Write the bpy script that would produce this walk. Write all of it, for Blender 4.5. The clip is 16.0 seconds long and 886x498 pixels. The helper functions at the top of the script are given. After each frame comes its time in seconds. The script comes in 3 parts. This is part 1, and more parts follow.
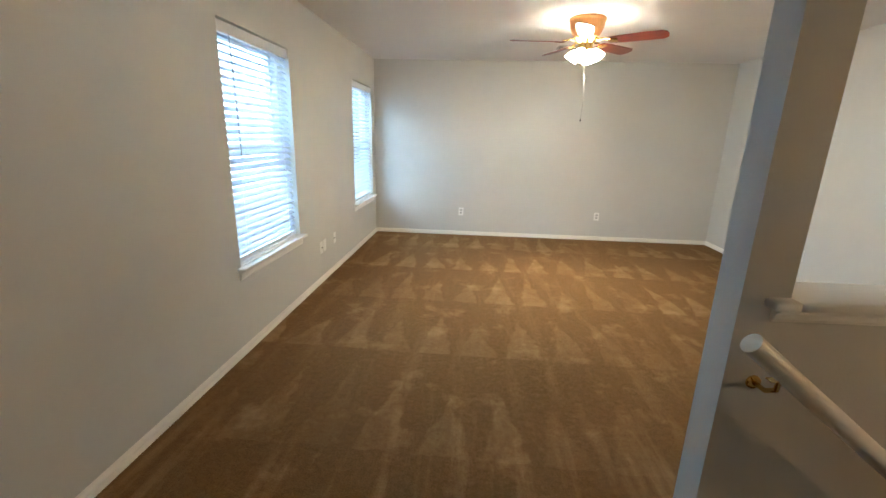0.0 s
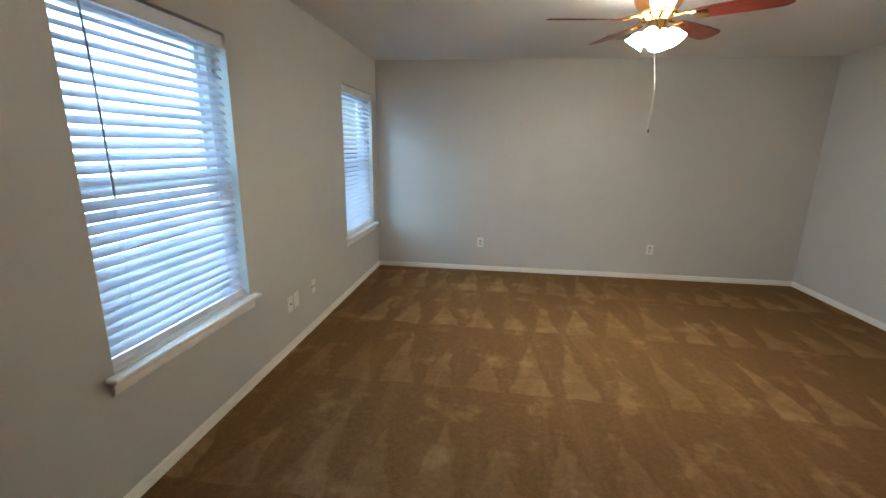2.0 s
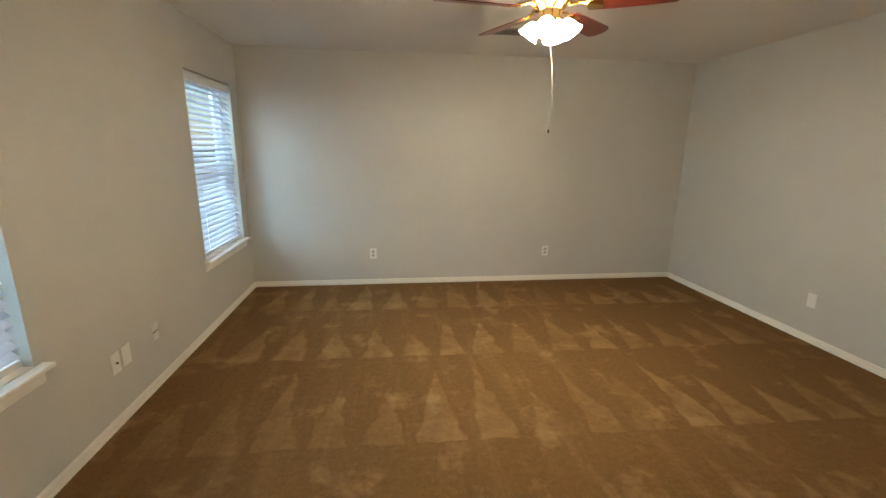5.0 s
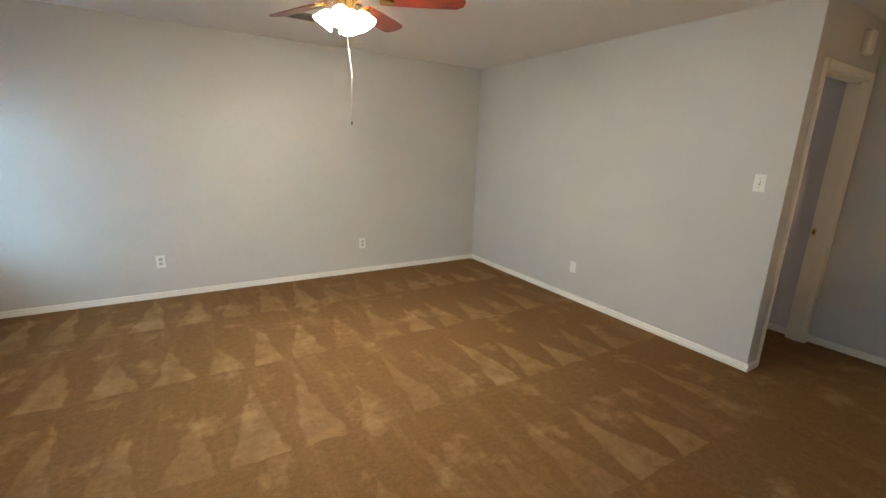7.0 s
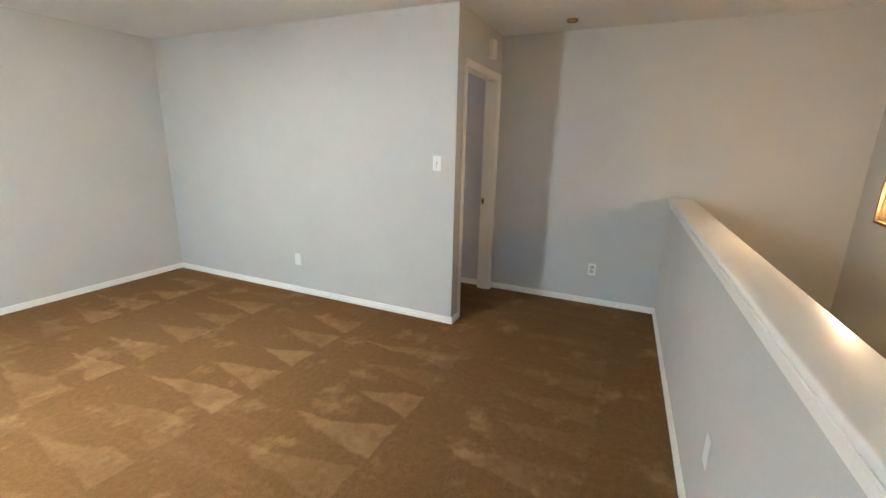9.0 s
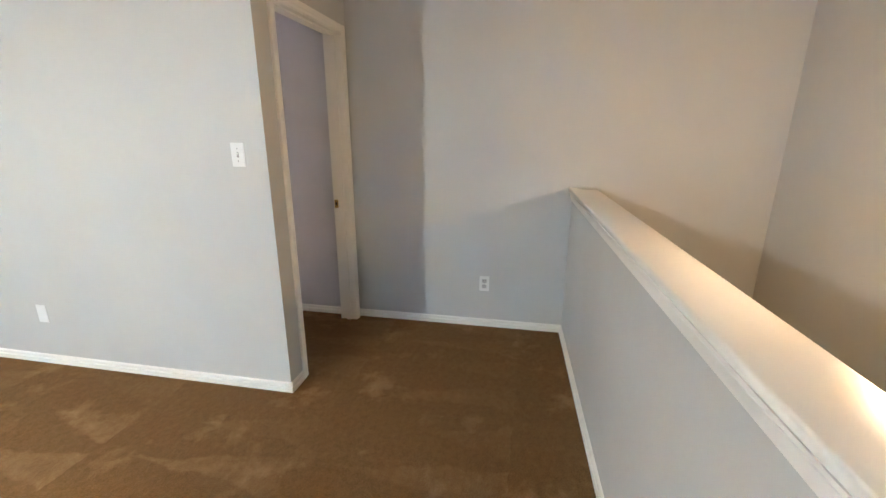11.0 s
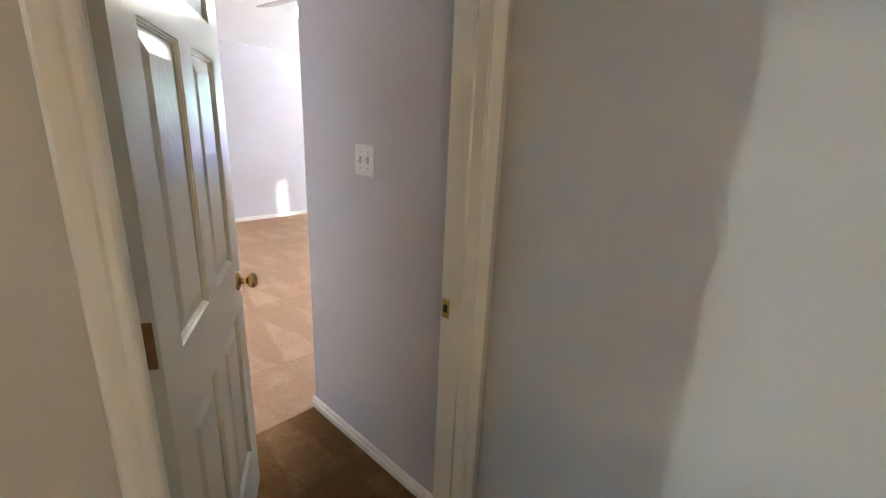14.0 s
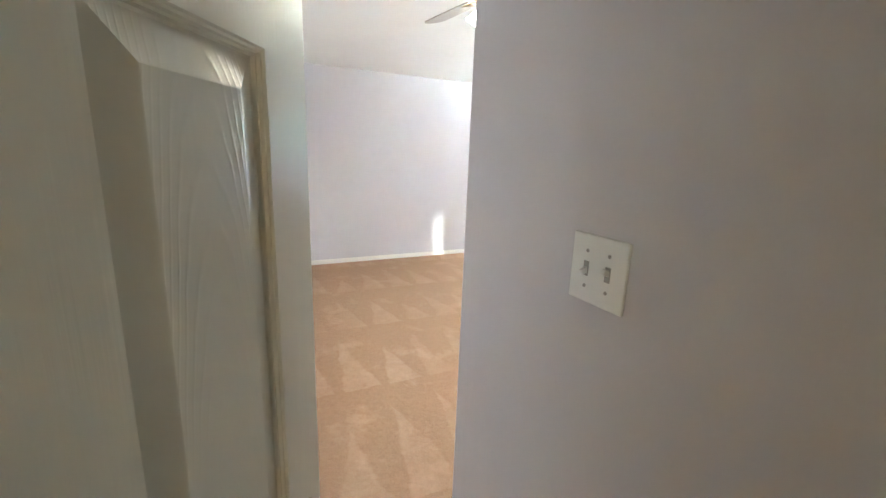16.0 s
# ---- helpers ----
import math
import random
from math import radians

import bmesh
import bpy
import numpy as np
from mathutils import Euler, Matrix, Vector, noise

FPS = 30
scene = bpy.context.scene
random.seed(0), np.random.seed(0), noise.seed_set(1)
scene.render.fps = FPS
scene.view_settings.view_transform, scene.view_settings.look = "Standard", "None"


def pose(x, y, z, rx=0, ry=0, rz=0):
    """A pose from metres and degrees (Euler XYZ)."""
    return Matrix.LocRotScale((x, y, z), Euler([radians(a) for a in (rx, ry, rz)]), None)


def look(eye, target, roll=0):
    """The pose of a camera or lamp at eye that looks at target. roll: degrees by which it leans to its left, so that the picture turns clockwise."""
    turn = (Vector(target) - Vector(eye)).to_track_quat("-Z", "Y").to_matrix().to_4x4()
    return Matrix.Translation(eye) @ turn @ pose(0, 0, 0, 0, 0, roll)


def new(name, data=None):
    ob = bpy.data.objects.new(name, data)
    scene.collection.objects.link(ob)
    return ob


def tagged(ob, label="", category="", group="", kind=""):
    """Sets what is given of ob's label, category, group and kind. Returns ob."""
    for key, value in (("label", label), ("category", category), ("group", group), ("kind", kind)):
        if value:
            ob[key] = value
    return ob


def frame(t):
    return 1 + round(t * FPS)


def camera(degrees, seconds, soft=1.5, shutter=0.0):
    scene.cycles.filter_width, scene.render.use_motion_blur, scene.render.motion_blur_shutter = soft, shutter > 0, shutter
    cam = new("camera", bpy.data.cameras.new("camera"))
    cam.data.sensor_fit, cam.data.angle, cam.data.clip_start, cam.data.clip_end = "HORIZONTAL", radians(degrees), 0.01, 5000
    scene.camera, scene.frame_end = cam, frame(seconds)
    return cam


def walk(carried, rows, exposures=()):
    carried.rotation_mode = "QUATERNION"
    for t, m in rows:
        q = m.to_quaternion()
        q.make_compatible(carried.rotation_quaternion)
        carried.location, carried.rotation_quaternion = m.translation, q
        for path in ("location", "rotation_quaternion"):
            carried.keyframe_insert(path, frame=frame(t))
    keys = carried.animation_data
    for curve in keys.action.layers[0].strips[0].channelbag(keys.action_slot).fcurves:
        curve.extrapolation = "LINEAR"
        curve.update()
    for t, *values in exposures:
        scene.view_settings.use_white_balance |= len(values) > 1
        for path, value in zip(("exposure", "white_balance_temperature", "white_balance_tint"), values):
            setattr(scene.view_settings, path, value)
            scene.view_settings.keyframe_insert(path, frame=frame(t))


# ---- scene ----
cam = camera(92.9, 16.0)
PATH = [
    (0, (-0.124, 0.679, 1.431), (-0.262, 2.606, 0.913), 1.5),
    (0.5, (-0.125, 0.994, 1.442), (-0.241, 2.923, 0.924), 1.0),
    (1, (-0.099, 1.322, 1.448), (-0.241, 3.252, 0.943), 1.2),
    (1.5, (-0.09, 1.589, 1.468), (-0.287, 3.519, 0.98), 1.1),
    (2, (-0.121, 1.829, 1.481), (-0.37, 3.757, 1.011), 0.9),
    (2.5, (-0.113, 2.057, 1.49), (-0.433, 3.979, 1.039), 0.2),
    (3, (-0.102, 2.2, 1.496), (-0.448, 4.117, 1.045), 0.1),
    (3.2, (-0.107, 2.224, 1.494), (-0.433, 4.145, 1.04), -0.2),
    (5.5, (-0.11, 2.302, 1.496), (0.331, 4.196, 1.027), 1.4),
    (6, (-0.123, 2.288, 1.511), (0.511, 4.125, 1.039), 1.6),
    (6.5, (-0.102, 2.292, 1.508), (0.721, 4.052, 1.035), 1.6),
    (7, (-0.057, 2.304, 1.489), (0.963, 3.957, 1.015), 2.0),
    (7.5, (-0.047, 2.276, 1.506), (1.174, 3.787, 1.029), 1.5),
    (8, (-0.002, 2.269, 1.486), (1.433, 3.578, 1.011), 1.8),
    (8.5, (0.1, 2.236, 1.493), (1.72, 3.303, 1.007), 1.3),
    (9, (0.222, 2.199, 1.485), (1.987, 2.999, 0.991), 1.3),
    (9.2, (0.273, 2.174, 1.478), (2.082, 2.876, 0.993), 0.8),
    (9.5, (0.381, 2.145, 1.464), (2.229, 2.72, 0.959), 1.1),
    (9.7, (0.485, 2.148, 1.458), (2.352, 2.648, 0.943), 1.0),
    (11.8, (1.995, 2.324, 1.443), (3.888, 2.667, 0.895), 0.2),
    (12, (2.163, 2.335, 1.443), (4.037, 2.756, 0.887), 0.4),
    (12.5, (2.504, 2.39, 1.45), (4.322, 3.024, 0.907), 1.4),
    (13, (2.825, 2.461, 1.433), (4.542, 3.333, 0.894), 1.6),
    (13.4, (3.047, 2.609, 1.443), (4.668, 3.646, 0.901), 2.4),
    (13.5, (3.103, 2.644, 1.442), (4.695, 3.715, 0.878), 1.4),
    (14, (3.327, 2.789, 1.448), (4.739, 4.093, 0.897), 2.5),
    (14.5, (3.502, 3.005, 1.447), (4.757, 4.475, 0.931), 2.2),
    (15, (3.653, 3.204, 1.468), (4.702, 4.841, 0.998), 1.3),
    (15.5, (3.758, 3.401, 1.487), (4.646, 5.134, 1.033), 1.8),
    (16, (3.781, 3.631, 1.502), (4.649, 5.375, 1.048), 2.1),
]
EXPOSURES = [(0.0, 1.02, 6150, 5), (1.0, 0.55, 6000, 6), (1.5, 0.38, 6000, 6), (2.5, -0.02, 6250, 6), (3.2, -0.06, 6750, 6), (5.5, 0.45, 7200, 6), (6.0, 0.55, 6650, 6), (7.0, 0.73, 6270, 6),
             (8.0, 1.15, 5890, 5), (9.5, 1.45, 5490, 3), (11.8, 1.72, 5500, 6), (12.5, 1.74, 5480, 6), (13.0, 1.17, 5500, 5), (14.0, 1.41, 5550, 1), (15.0, 1.49, 5700, -5), (16.0, 1.34, 5700, -7)]
walk(cam, [(t, look(eye, target, roll)) for t, eye, target, roll in PATH], EXPOSURES)

# values shared by several things below
FAN_GLOW, LANTERN_GLOW = 40.0, 340.0
FAN_TURN, DOOR_ANGLE, TILT = 40.0, 59.8, 37.0

# ---- world, sun, window light ----
world = bpy.data.worlds.new("sky")
scene.world = world
world.use_nodes = True
wn = world.node_tree
sky = wn.nodes.new("ShaderNodeTexSky")
sky.sky_type = "NISHITA"
sky.sun_disc = False
sky.sun_elevation = radians(21.8)
sky.sun_rotation = radians(109)
wn.links.new(sky.outputs[0], wn.nodes["Background"].inputs[0])
wn.nodes["Background"].inputs[1].default_value = 0.10

sun = new("sun", bpy.data.lights.new("sun", "SUN"))
sun.data.energy = 5.0
sun.data.angle = radians(0.5)
sun.data.color = (1.0, 0.93, 0.84)
sun.matrix_world = look((86.0, -29.6, 36.3), (0, 0, 0))


def window_light(name, m, width, height, watts, colour):
    """Sky light entering through one window opening."""
    lamp = new(name, bpy.data.lights.new(name, "AREA"))
    lamp.data.shape = "RECTANGLE"
    lamp.data.size, lamp.data.size_y = width, height
    lamp.data.energy, lamp.data.color = watts, colour
    lamp.matrix_world = m
    return lamp


window_light("window_light_3", look((9.98, 6.85, 1.4), (0, 6.85, 1.2)), 1.3, 1.6, 2700, (1.0, 0.97, 0.98))
# bare north windows of the bedroom: pale sky above, an added violet lamp below
window_light("window_light_4", look((8.23, 9.42, 1.72), (8.23, 0, 1.72)), 2.05, 0.70, 16, (0.86, 1.0, 0.93))
window_light("window_light_5", look((8.23, 9.42, 1.02), (8.23, 0, 1.02)), 2.05, 0.68, 4.5, (0.32, 0.18, 1.0))


# ---- materials ----
def material(name):
    m = bpy.data.materials.new(name)
    m.use_nodes = True
    nt = m.node_tree
    return m, nt, nt.nodes["Principled BSDF"]


def node(nt, kind, **values):
    n = nt.nodes.new(kind)
    for k, v in values.items():
        n.inputs[k].default_value = v
    return n


def coords(nt, scale=(1, 1, 1)):
    g = nt.nodes.new("ShaderNodeNewGeometry")
    m = nt.nodes.new("ShaderNodeMapping")
    m.inputs["Scale"].default_value = scale
    nt.links.new(g.outputs["Position"], m.inputs["Vector"])
    return m.outputs["Vector"]


def obj_coords(nt, scale=(1, 1, 1)):
    g = nt.nodes.new("ShaderNodeTexCoord")
    m = nt.nodes.new("ShaderNodeMapping")
    m.inputs["Scale"].default_value = scale
    nt.links.new(g.outputs["Object"], m.inputs["Vector"])
    return m.outputs["Vector"]


def noise_tex(nt, vec, scale, detail=3.0, rough=0.55):
    n = nt.nodes.new("ShaderNodeTexNoise")
    n.inputs["Scale"].default_value = scale
    n.inputs["Detail"].default_value = detail
    n.inputs["Roughness"].default_value = rough
    nt.links.new(vec, n.inputs["Vector"])
    return n.outputs["Fac"]


def ramp(nt, fac, stops):
    r = nt.nodes.new("ShaderNodeValToRGB")
    els = r.color_ramp.elements
    while len(els) < len(stops):
        els.new(0.5)
    for e, (p, c) in zip(els, stops):
        e.position, e.color = p, (*c, 1.0)
    nt.links.new(fac, r.inputs[0])
    return r.outputs[0]


def bump(nt, height, strength, distance, bsdf, below=None):
    b = nt.nodes.new("ShaderNodeBump")
    b.inputs["Strength"].default_value = strength
    b.inputs["Distance"].default_value = distance
    nt.links.new(height, b.inputs["Height"])
    if below is not None:
        nt.links.new(below, b.inputs["Normal"])
    nt.links.new(b.outputs[0], bsdf.inputs["Normal"])
    return b.outputs[0]


def calc(nt, op, a, b=None, c=None):
    n = nt.nodes.new("ShaderNodeMath")
    n.operation = op
    for i, v in enumerate((a, b, c)):
        if v is None:
            continue
        if isinstance(v, (int, float)):
            n.inputs[i].default_value = v
        else:
            nt.links.new(v, n.inputs[i])
    return n.outputs[0]


def painted(name, colour, rough, blotch=0.03, grain=0.0016, scale=120.0):
    """Rolled wall paint: faint blotches, orange-peel relief."""
    m, nt, b = material(name)
    lo = [c * (1 - blotch) for c in colour]
    hi = [min(1, c * (1 + blotch)) for c in colour]
    v = coords(nt)
    col = ramp(nt, noise_tex(nt, v, 1.7, 4), [(0.3, lo), (0.7, hi)])
    nt.links.new(col, b.inputs["Base Color"])
    rr = nt.nodes.new("ShaderNodeMapRange")
    rr.inputs["To Min"].default_value, rr.inputs["To Max"].default_value = rough - 0.06, rough + 0.06
    nt.links.new(noise_tex(nt, v, 6.0), rr.inputs["Value"])
    nt.links.new(rr.outputs[0], b.inputs["Roughness"])
    fine = noise_tex(nt, v, scale, 2)
    n1 = bump(nt, fine, 0.35, grain, b)
    bump(nt, noise_tex(nt, v, 14.0, 2), 0.15, 0.004, b, n1)
    return m


def plain(name, colour, rough, metal=0.0, vary=0.08, scale=30.0, relief=0.0005):
    """A small part's surface, with slight wear in tone and gloss."""
    m, nt, b = material(name)
    v = obj_coords(nt)
    f = noise_tex(nt, v, scale, 4)
    nt.links.new(ramp(nt, f, [(0.3, [c * (1 - vary) for c in colour]), (0.7, [min(1, c * (1 + vary)) for c in colour])]), b.inputs["Base Color"])
    rr = nt.nodes.new("ShaderNodeMapRange")
    rr.inputs["To Min"].default_value, rr.inputs["To Max"].default_value = max(0.02, rough - 0.07), rough + 0.07
    nt.links.new(noise_tex(nt, v, scale * 0.4), rr.inputs["Value"])
    nt.links.new(rr.outputs[0], b.inputs["Roughness"])
    b.inputs["Metallic"].default_value = metal
    if relief:
        bump(nt, f, 0.2, relief, b)
    return m


def carpet_material(name, dark, mid, light):
    """Cut-pile carpet with the rows of triangles that a vacuum cleaner leaves in the nap."""
    m, nt, b = material(name)
    g = nt.nodes.new("ShaderNodeNewGeometry")
    sep = nt.nodes.new("ShaderNodeSeparateXYZ")
    nt.links.new(g.outputs["Position"], sep.inputs[0])
    pos = g.outputs["Position"]
    w1 = calc(nt, "SUBTRACT", noise_tex(nt, pos, 1.1, 2), 0.5)
    w2 = calc(nt, "SUBTRACT", noise_tex(nt, pos, 7.0, 3), 0.5)
    x = calc(nt, "ADD", calc(nt, "MULTIPLY_ADD", w1, 0.25, sep.outputs[0]), calc(nt, "MULTIPLY", w2, 0.085))
    y = calc(nt, "ADD", calc(nt, "MULTIPLY_ADD", w2, 0.07, sep.outputs[1]), calc(nt, "MULTIPLY", sep.outputs[0], 0.02))
    row = calc(nt, "DIVIDE", calc(nt, "SUBTRACT", y, 4.20), 0.95)
    rowi = calc(nt, "FLOOR", row)
    v = calc(nt, "SUBTRACT", row, rowi)
    u = calc(nt, "ADD", calc(nt, "DIVIDE", x, 0.30), calc(nt, "MULTIPLY", rowi, 0.37))
    ui = calc(nt, "FLOOR", u)
    uf = calc(nt, "ABSOLUTE", calc(nt, "SUBTRACT", calc(nt, "SUBTRACT", u, ui), 0.5))
    cell = nt.nodes.new("ShaderNodeCombineXYZ")
    nt.links.new(ui, cell.inputs[0])
    nt.links.new(rowi, cell.inputs[1])
    rnd = nt.nodes.new("ShaderNodeTexWhiteNoise")
    rnd.noise_dimensions = "2D"
    nt.links.new(cell.outputs[0], rnd.inputs["Vector"])
    reach = calc(nt, "MULTIPLY_ADD", rnd.outputs["Value"], 0.45, 0.40)
    width = calc(nt, "MULTIPLY", calc(nt, "SUBTRACT", 1.0, calc(nt, "DIVIDE", v, reach)), 0.40)
    inside = nt.nodes.new("ShaderNodeMapRange")
    inside.interpolation_type = "SMOOTHSTEP"
    inside.inputs["From Min"].default_value, inside.inputs["From Max"].default_value = -0.03, 0.045
    nt.links.new(calc(nt, "SUBTRACT", width, uf), inside.inputs["Value"])
    tone = nt.nodes.new("ShaderNodeTexWhiteNoise")
    tone.noise_dimensions = "3D"
    nt.links.new(cell.outputs[0], tone.inputs["Vector"])
    patch = nt.nodes.new("ShaderNodeMapRange")
    patch.inputs["From Min"].default_value, patch.inputs["From Max"].default_value = 0.34, 0.6
    nt.links.new(noise_tex(nt, pos, 0.75, 2), patch.inputs["Value"])
    mark = calc(nt, "MULTIPLY", inside.outputs[0], calc(nt, "MULTIPLY_ADD", tone.outputs["Value"], 0.5, 0.35))
    mark = calc(nt, "MULTIPLY", mark, calc(nt, "MULTIPLY_ADD", patch.outputs[0], 0.65, 0.35))
    worn = nt.nodes.new("ShaderNodeMapRange")
    worn.inputs["From Min"].default_value, worn.inputs["From Max"].default_value = 0.36, 0.6
    worn.inputs["To Min"].default_value = 0.35
    nt.links.new(noise_tex(nt, pos, 6.5, 5, 0.65), worn.inputs["Value"])
    mark = calc(nt, "MULTIPLY", mark, calc(nt, "MULTIPLY", worn.outputs[0], 0.98))
    scuff = nt.nodes.new("ShaderNodeMapRange")
    scuff.inputs["From Min"].default_value, scuff.inputs["From Max"].default_value = 0.56, 0.7
    nt.links.new(noise_tex(nt, pos, 3.4, 5, 0.62), scuff.inputs["Value"])
    # towards the stairs the nap is brushed in streaks and footprints instead of triangles
    calm = nt.nodes.new("ShaderNodeMapRange")
    calm.interpolation_type = "SMOOTHSTEP"
    calm.inputs["From Min"].default_value, calm.inputs["From Max"].default_value = 1.9, 2.9
    calm.inputs["To Min"].default_value = 0.35
    hall = calc(nt, "MULTIPLY", calc(nt, "MINIMUM", calc(nt, "MAXIMUM", calc(nt, "SUBTRACT", sep.outputs[0], 1.8), 0.0), 1.5), -0.95)
    nt.links.new(calc(nt, "ADD", calc(nt, "MULTIPLY_ADD", w1, 1.2, sep.outputs[1]), hall), calm.inputs["Value"])
    mark = calc(nt, "MULTIPLY", mark, calm.outputs[0])
    mark = calc(nt, "ADD", mark, calc(nt, "MULTIPLY", scuff.outputs[0], 0.60))
    stretch = nt.nodes.new("ShaderNodeMapping")
    stretch.inputs["Scale"].default_value = (1.0, 0.12, 1.0)
    nt.links.new(pos, stretch.inputs["Vector"])
    streak = nt.nodes.new("ShaderNodeMapRange")
    streak.inputs["From Min"].default_value, streak.inputs["From Max"].default_value = 0.5, 0.72
    nt.links.new(noise_tex(nt, stretch.outputs[0], 9.0, 4, 0.6), streak.inputs["Value"])
    mark = calc(nt, "ADD", mark, calc(nt, "MULTIPLY", calc(nt, "MULTIPLY", streak.outputs[0], 0.8), calc(nt, "MULTIPLY", calc(nt, "SUBTRACT", 1.32, calm.outputs[0]), calc(nt, "MINIMUM", calc(nt, "MAXIMUM", calc(nt, "SUBTRACT", 2.1, sep.outputs[0]), 0.12), 1.0))))
    mark = calc(nt, "ADD", mark, calc(nt, "MULTIPLY", calc(nt, "SUBTRACT", noise_tex(nt, pos, 30.0, 4, 0.7), 0.5), 0.8))
    tuft = noise_tex(nt, pos, 170.0, 3, 0.7)
    mix = calc(nt, "ADD", mark, calc(nt, "MULTIPLY", calc(nt, "SUBTRACT", tuft, 0.5), 1.35))
    col = ramp(nt, calc(nt, "MULTIPLY_ADD", mix, 0.6, 0.25), [(0.0, dark), (0.28, mid), (0.75, light)])
    nt.links.new(col, b.inputs["Base Color"])
    b.inputs["Roughness"].default_value = 0.95
    b.inputs["Specular IOR Level"].default_value = 0.08
    b.inputs["Sheen Tint"].default_value = (0.75, 0.55, 0.32, 1)
    b.inputs["Sheen Weight"].default_value = 0.05
    b.inputs["Sheen Roughness"].default_value = 0.6
    n1 = bump(nt, tuft, 0.7, 0.012, b)
    bump(nt, noise_tex(nt, pos, 24.0, 3), 0.35, 0.02, b, n1)
    return m


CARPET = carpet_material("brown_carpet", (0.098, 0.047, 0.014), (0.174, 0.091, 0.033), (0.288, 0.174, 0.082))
# the same carpet with the bedroom's daylight put into a lighter, rosier colour
CARPET_DAYLIT = carpet_material("daylit_carpet", (0.29, 0.172, 0.101), (0.37, 0.228, 0.142), (0.455, 0.304, 0.204))
WALL = painted("grey_wall_paint", (0.56, 0.545, 0.505), 0.5)
WALL_BED = painted("lilac_wall_paint", (0.59, 0.56, 0.567), 0.55)
CEIL = painted("ceiling_paint", (0.78, 0.765, 0.735), 0.9, 0.02, 0.005, 55.0)
TRIM = painted("trim_enamel", (0.84, 0.81, 0.74), 0.36, 0.03, 0.0008, 60.0)
PLASTIC = plain("white_plastic", (0.80, 0.79, 0.75), 0.35, vary=0.02)
SLOT = plain("dark_slots", (0.03, 0.028, 0.025), 0.5)
BRASS = plain("polished_brass", (0.74, 0.50, 0.19), 0.17, 1.0, 0.1)
BRONZE = plain("dark_bronze", (0.085, 0.052, 0.03), 0.42, 0.8, 0.2)
HINGE = plain("antique_brass", (0.30, 0.17, 0.07), 0.4, 0.75, 0.2)
STEEL = plain("bare_steel", (0.55, 0.54, 0.52), 0.3, 1.0)
VINYL = plain("white_vinyl", (0.80, 0.81, 0.82), 0.35, vary=0.02)
WAND = plain("smoky_plastic", (0.42, 0.45, 0.48), 0.25)
GREY_METAL = plain("grey_painted_metal", (0.34, 0.32, 0.29), 0.5, 0.2)
RAILPAINT = plain("rail_paint", (0.76, 0.72, 0.66), 0.35, vary=0.04, scale=14)


def wood_blade_material():
    m, nt, b = material("mahogany_blade")
    v = obj_coords(nt, (3.0, 40.0, 40.0))
    nt.links.new(ramp(nt, noise_tex(nt, v, 2.5, 5), [(0.3, (0.085, 0.013, 0.007)), (0.7, (0.26, 0.036, 0.018))]), b.inputs["Base Color"])
    b.inputs["Roughness"].default_value = 0.28
    return m


def door_material(name, arched):
    """Moulded door skin: embossed wood grain under satin white paint, arched on the panels and straight on the stiles."""
    m, nt, b = material(name)
    v = obj_coords(nt)
    nt.links.new(ramp(nt, noise_tex(nt, v, 3.0, 3), [(0.3, (0.70, 0.68, 0.59)), (0.7, (0.75, 0.73, 0.64))]), b.inputs["Base Color"])
    b.inputs["Roughness"].default_value = 0.31
    fine = noise_tex(nt, obj_coords(nt, (1.0, 1.0, 0.022)), 210.0, 2)
    if not arched:
        bump(nt, fine, 0.4, 0.0009, b)
        return m
    sep = nt.nodes.new("ShaderNodeSeparateXYZ")
    nt.links.new(v, sep.inputs[0])
    side = calc(nt, "ABSOLUTE", calc(nt, "SUBTRACT", calc(nt, "ABSOLUTE", calc(nt, "SUBTRACT", sep.outputs[0], 0.399)), 0.170))
    arch = calc(nt, "MULTIPLY_ADD", calc(nt, "MULTIPLY", side, side), 52.0, sep.outputs[2])
    wob = calc(nt, "MULTIPLY_ADD", noise_tex(nt, obj_coords(nt, (1.0, 1.0, 0.3)), 16.0, 3), 0.10, arch)
    rings = calc(nt, "POWER", calc(nt, "MULTIPLY_ADD", calc(nt, "SINE", calc(nt, "MULTIPLY", wob, 100.0)), 0.5, 0.5), 4.0)
    fade = nt.nodes.new("ShaderNodeMapRange")
    fade.inputs["From Min"].default_value, fade.inputs["From Max"].default_value = 0.25, 0.55
    fade.inputs["To Min"].default_value = 0.3
    nt.links.new(noise_tex(nt, obj_coords(nt, (1.0, 1.0, 0.5)), 6.0, 3), fade.inputs["Value"])
    high = nt.nodes.new("ShaderNodeMapRange")
    high.inputs["From Min"].default_value, high.inputs["From Max"].default_value = 1.12, 1.40
    high.inputs["To Min"].default_value = 0.12
    nt.links.new(sep.outputs[2], high.inputs["Value"])
    relief = calc(nt, "MULTIPLY", calc(nt, "MULTIPLY", rings, fade.outputs[0]), high.outputs[0])
    n1 = bump(nt, relief, 0.42, 0.001, b)
    bump(nt, fine, 0.10, 0.0005, b, n1)
    return m


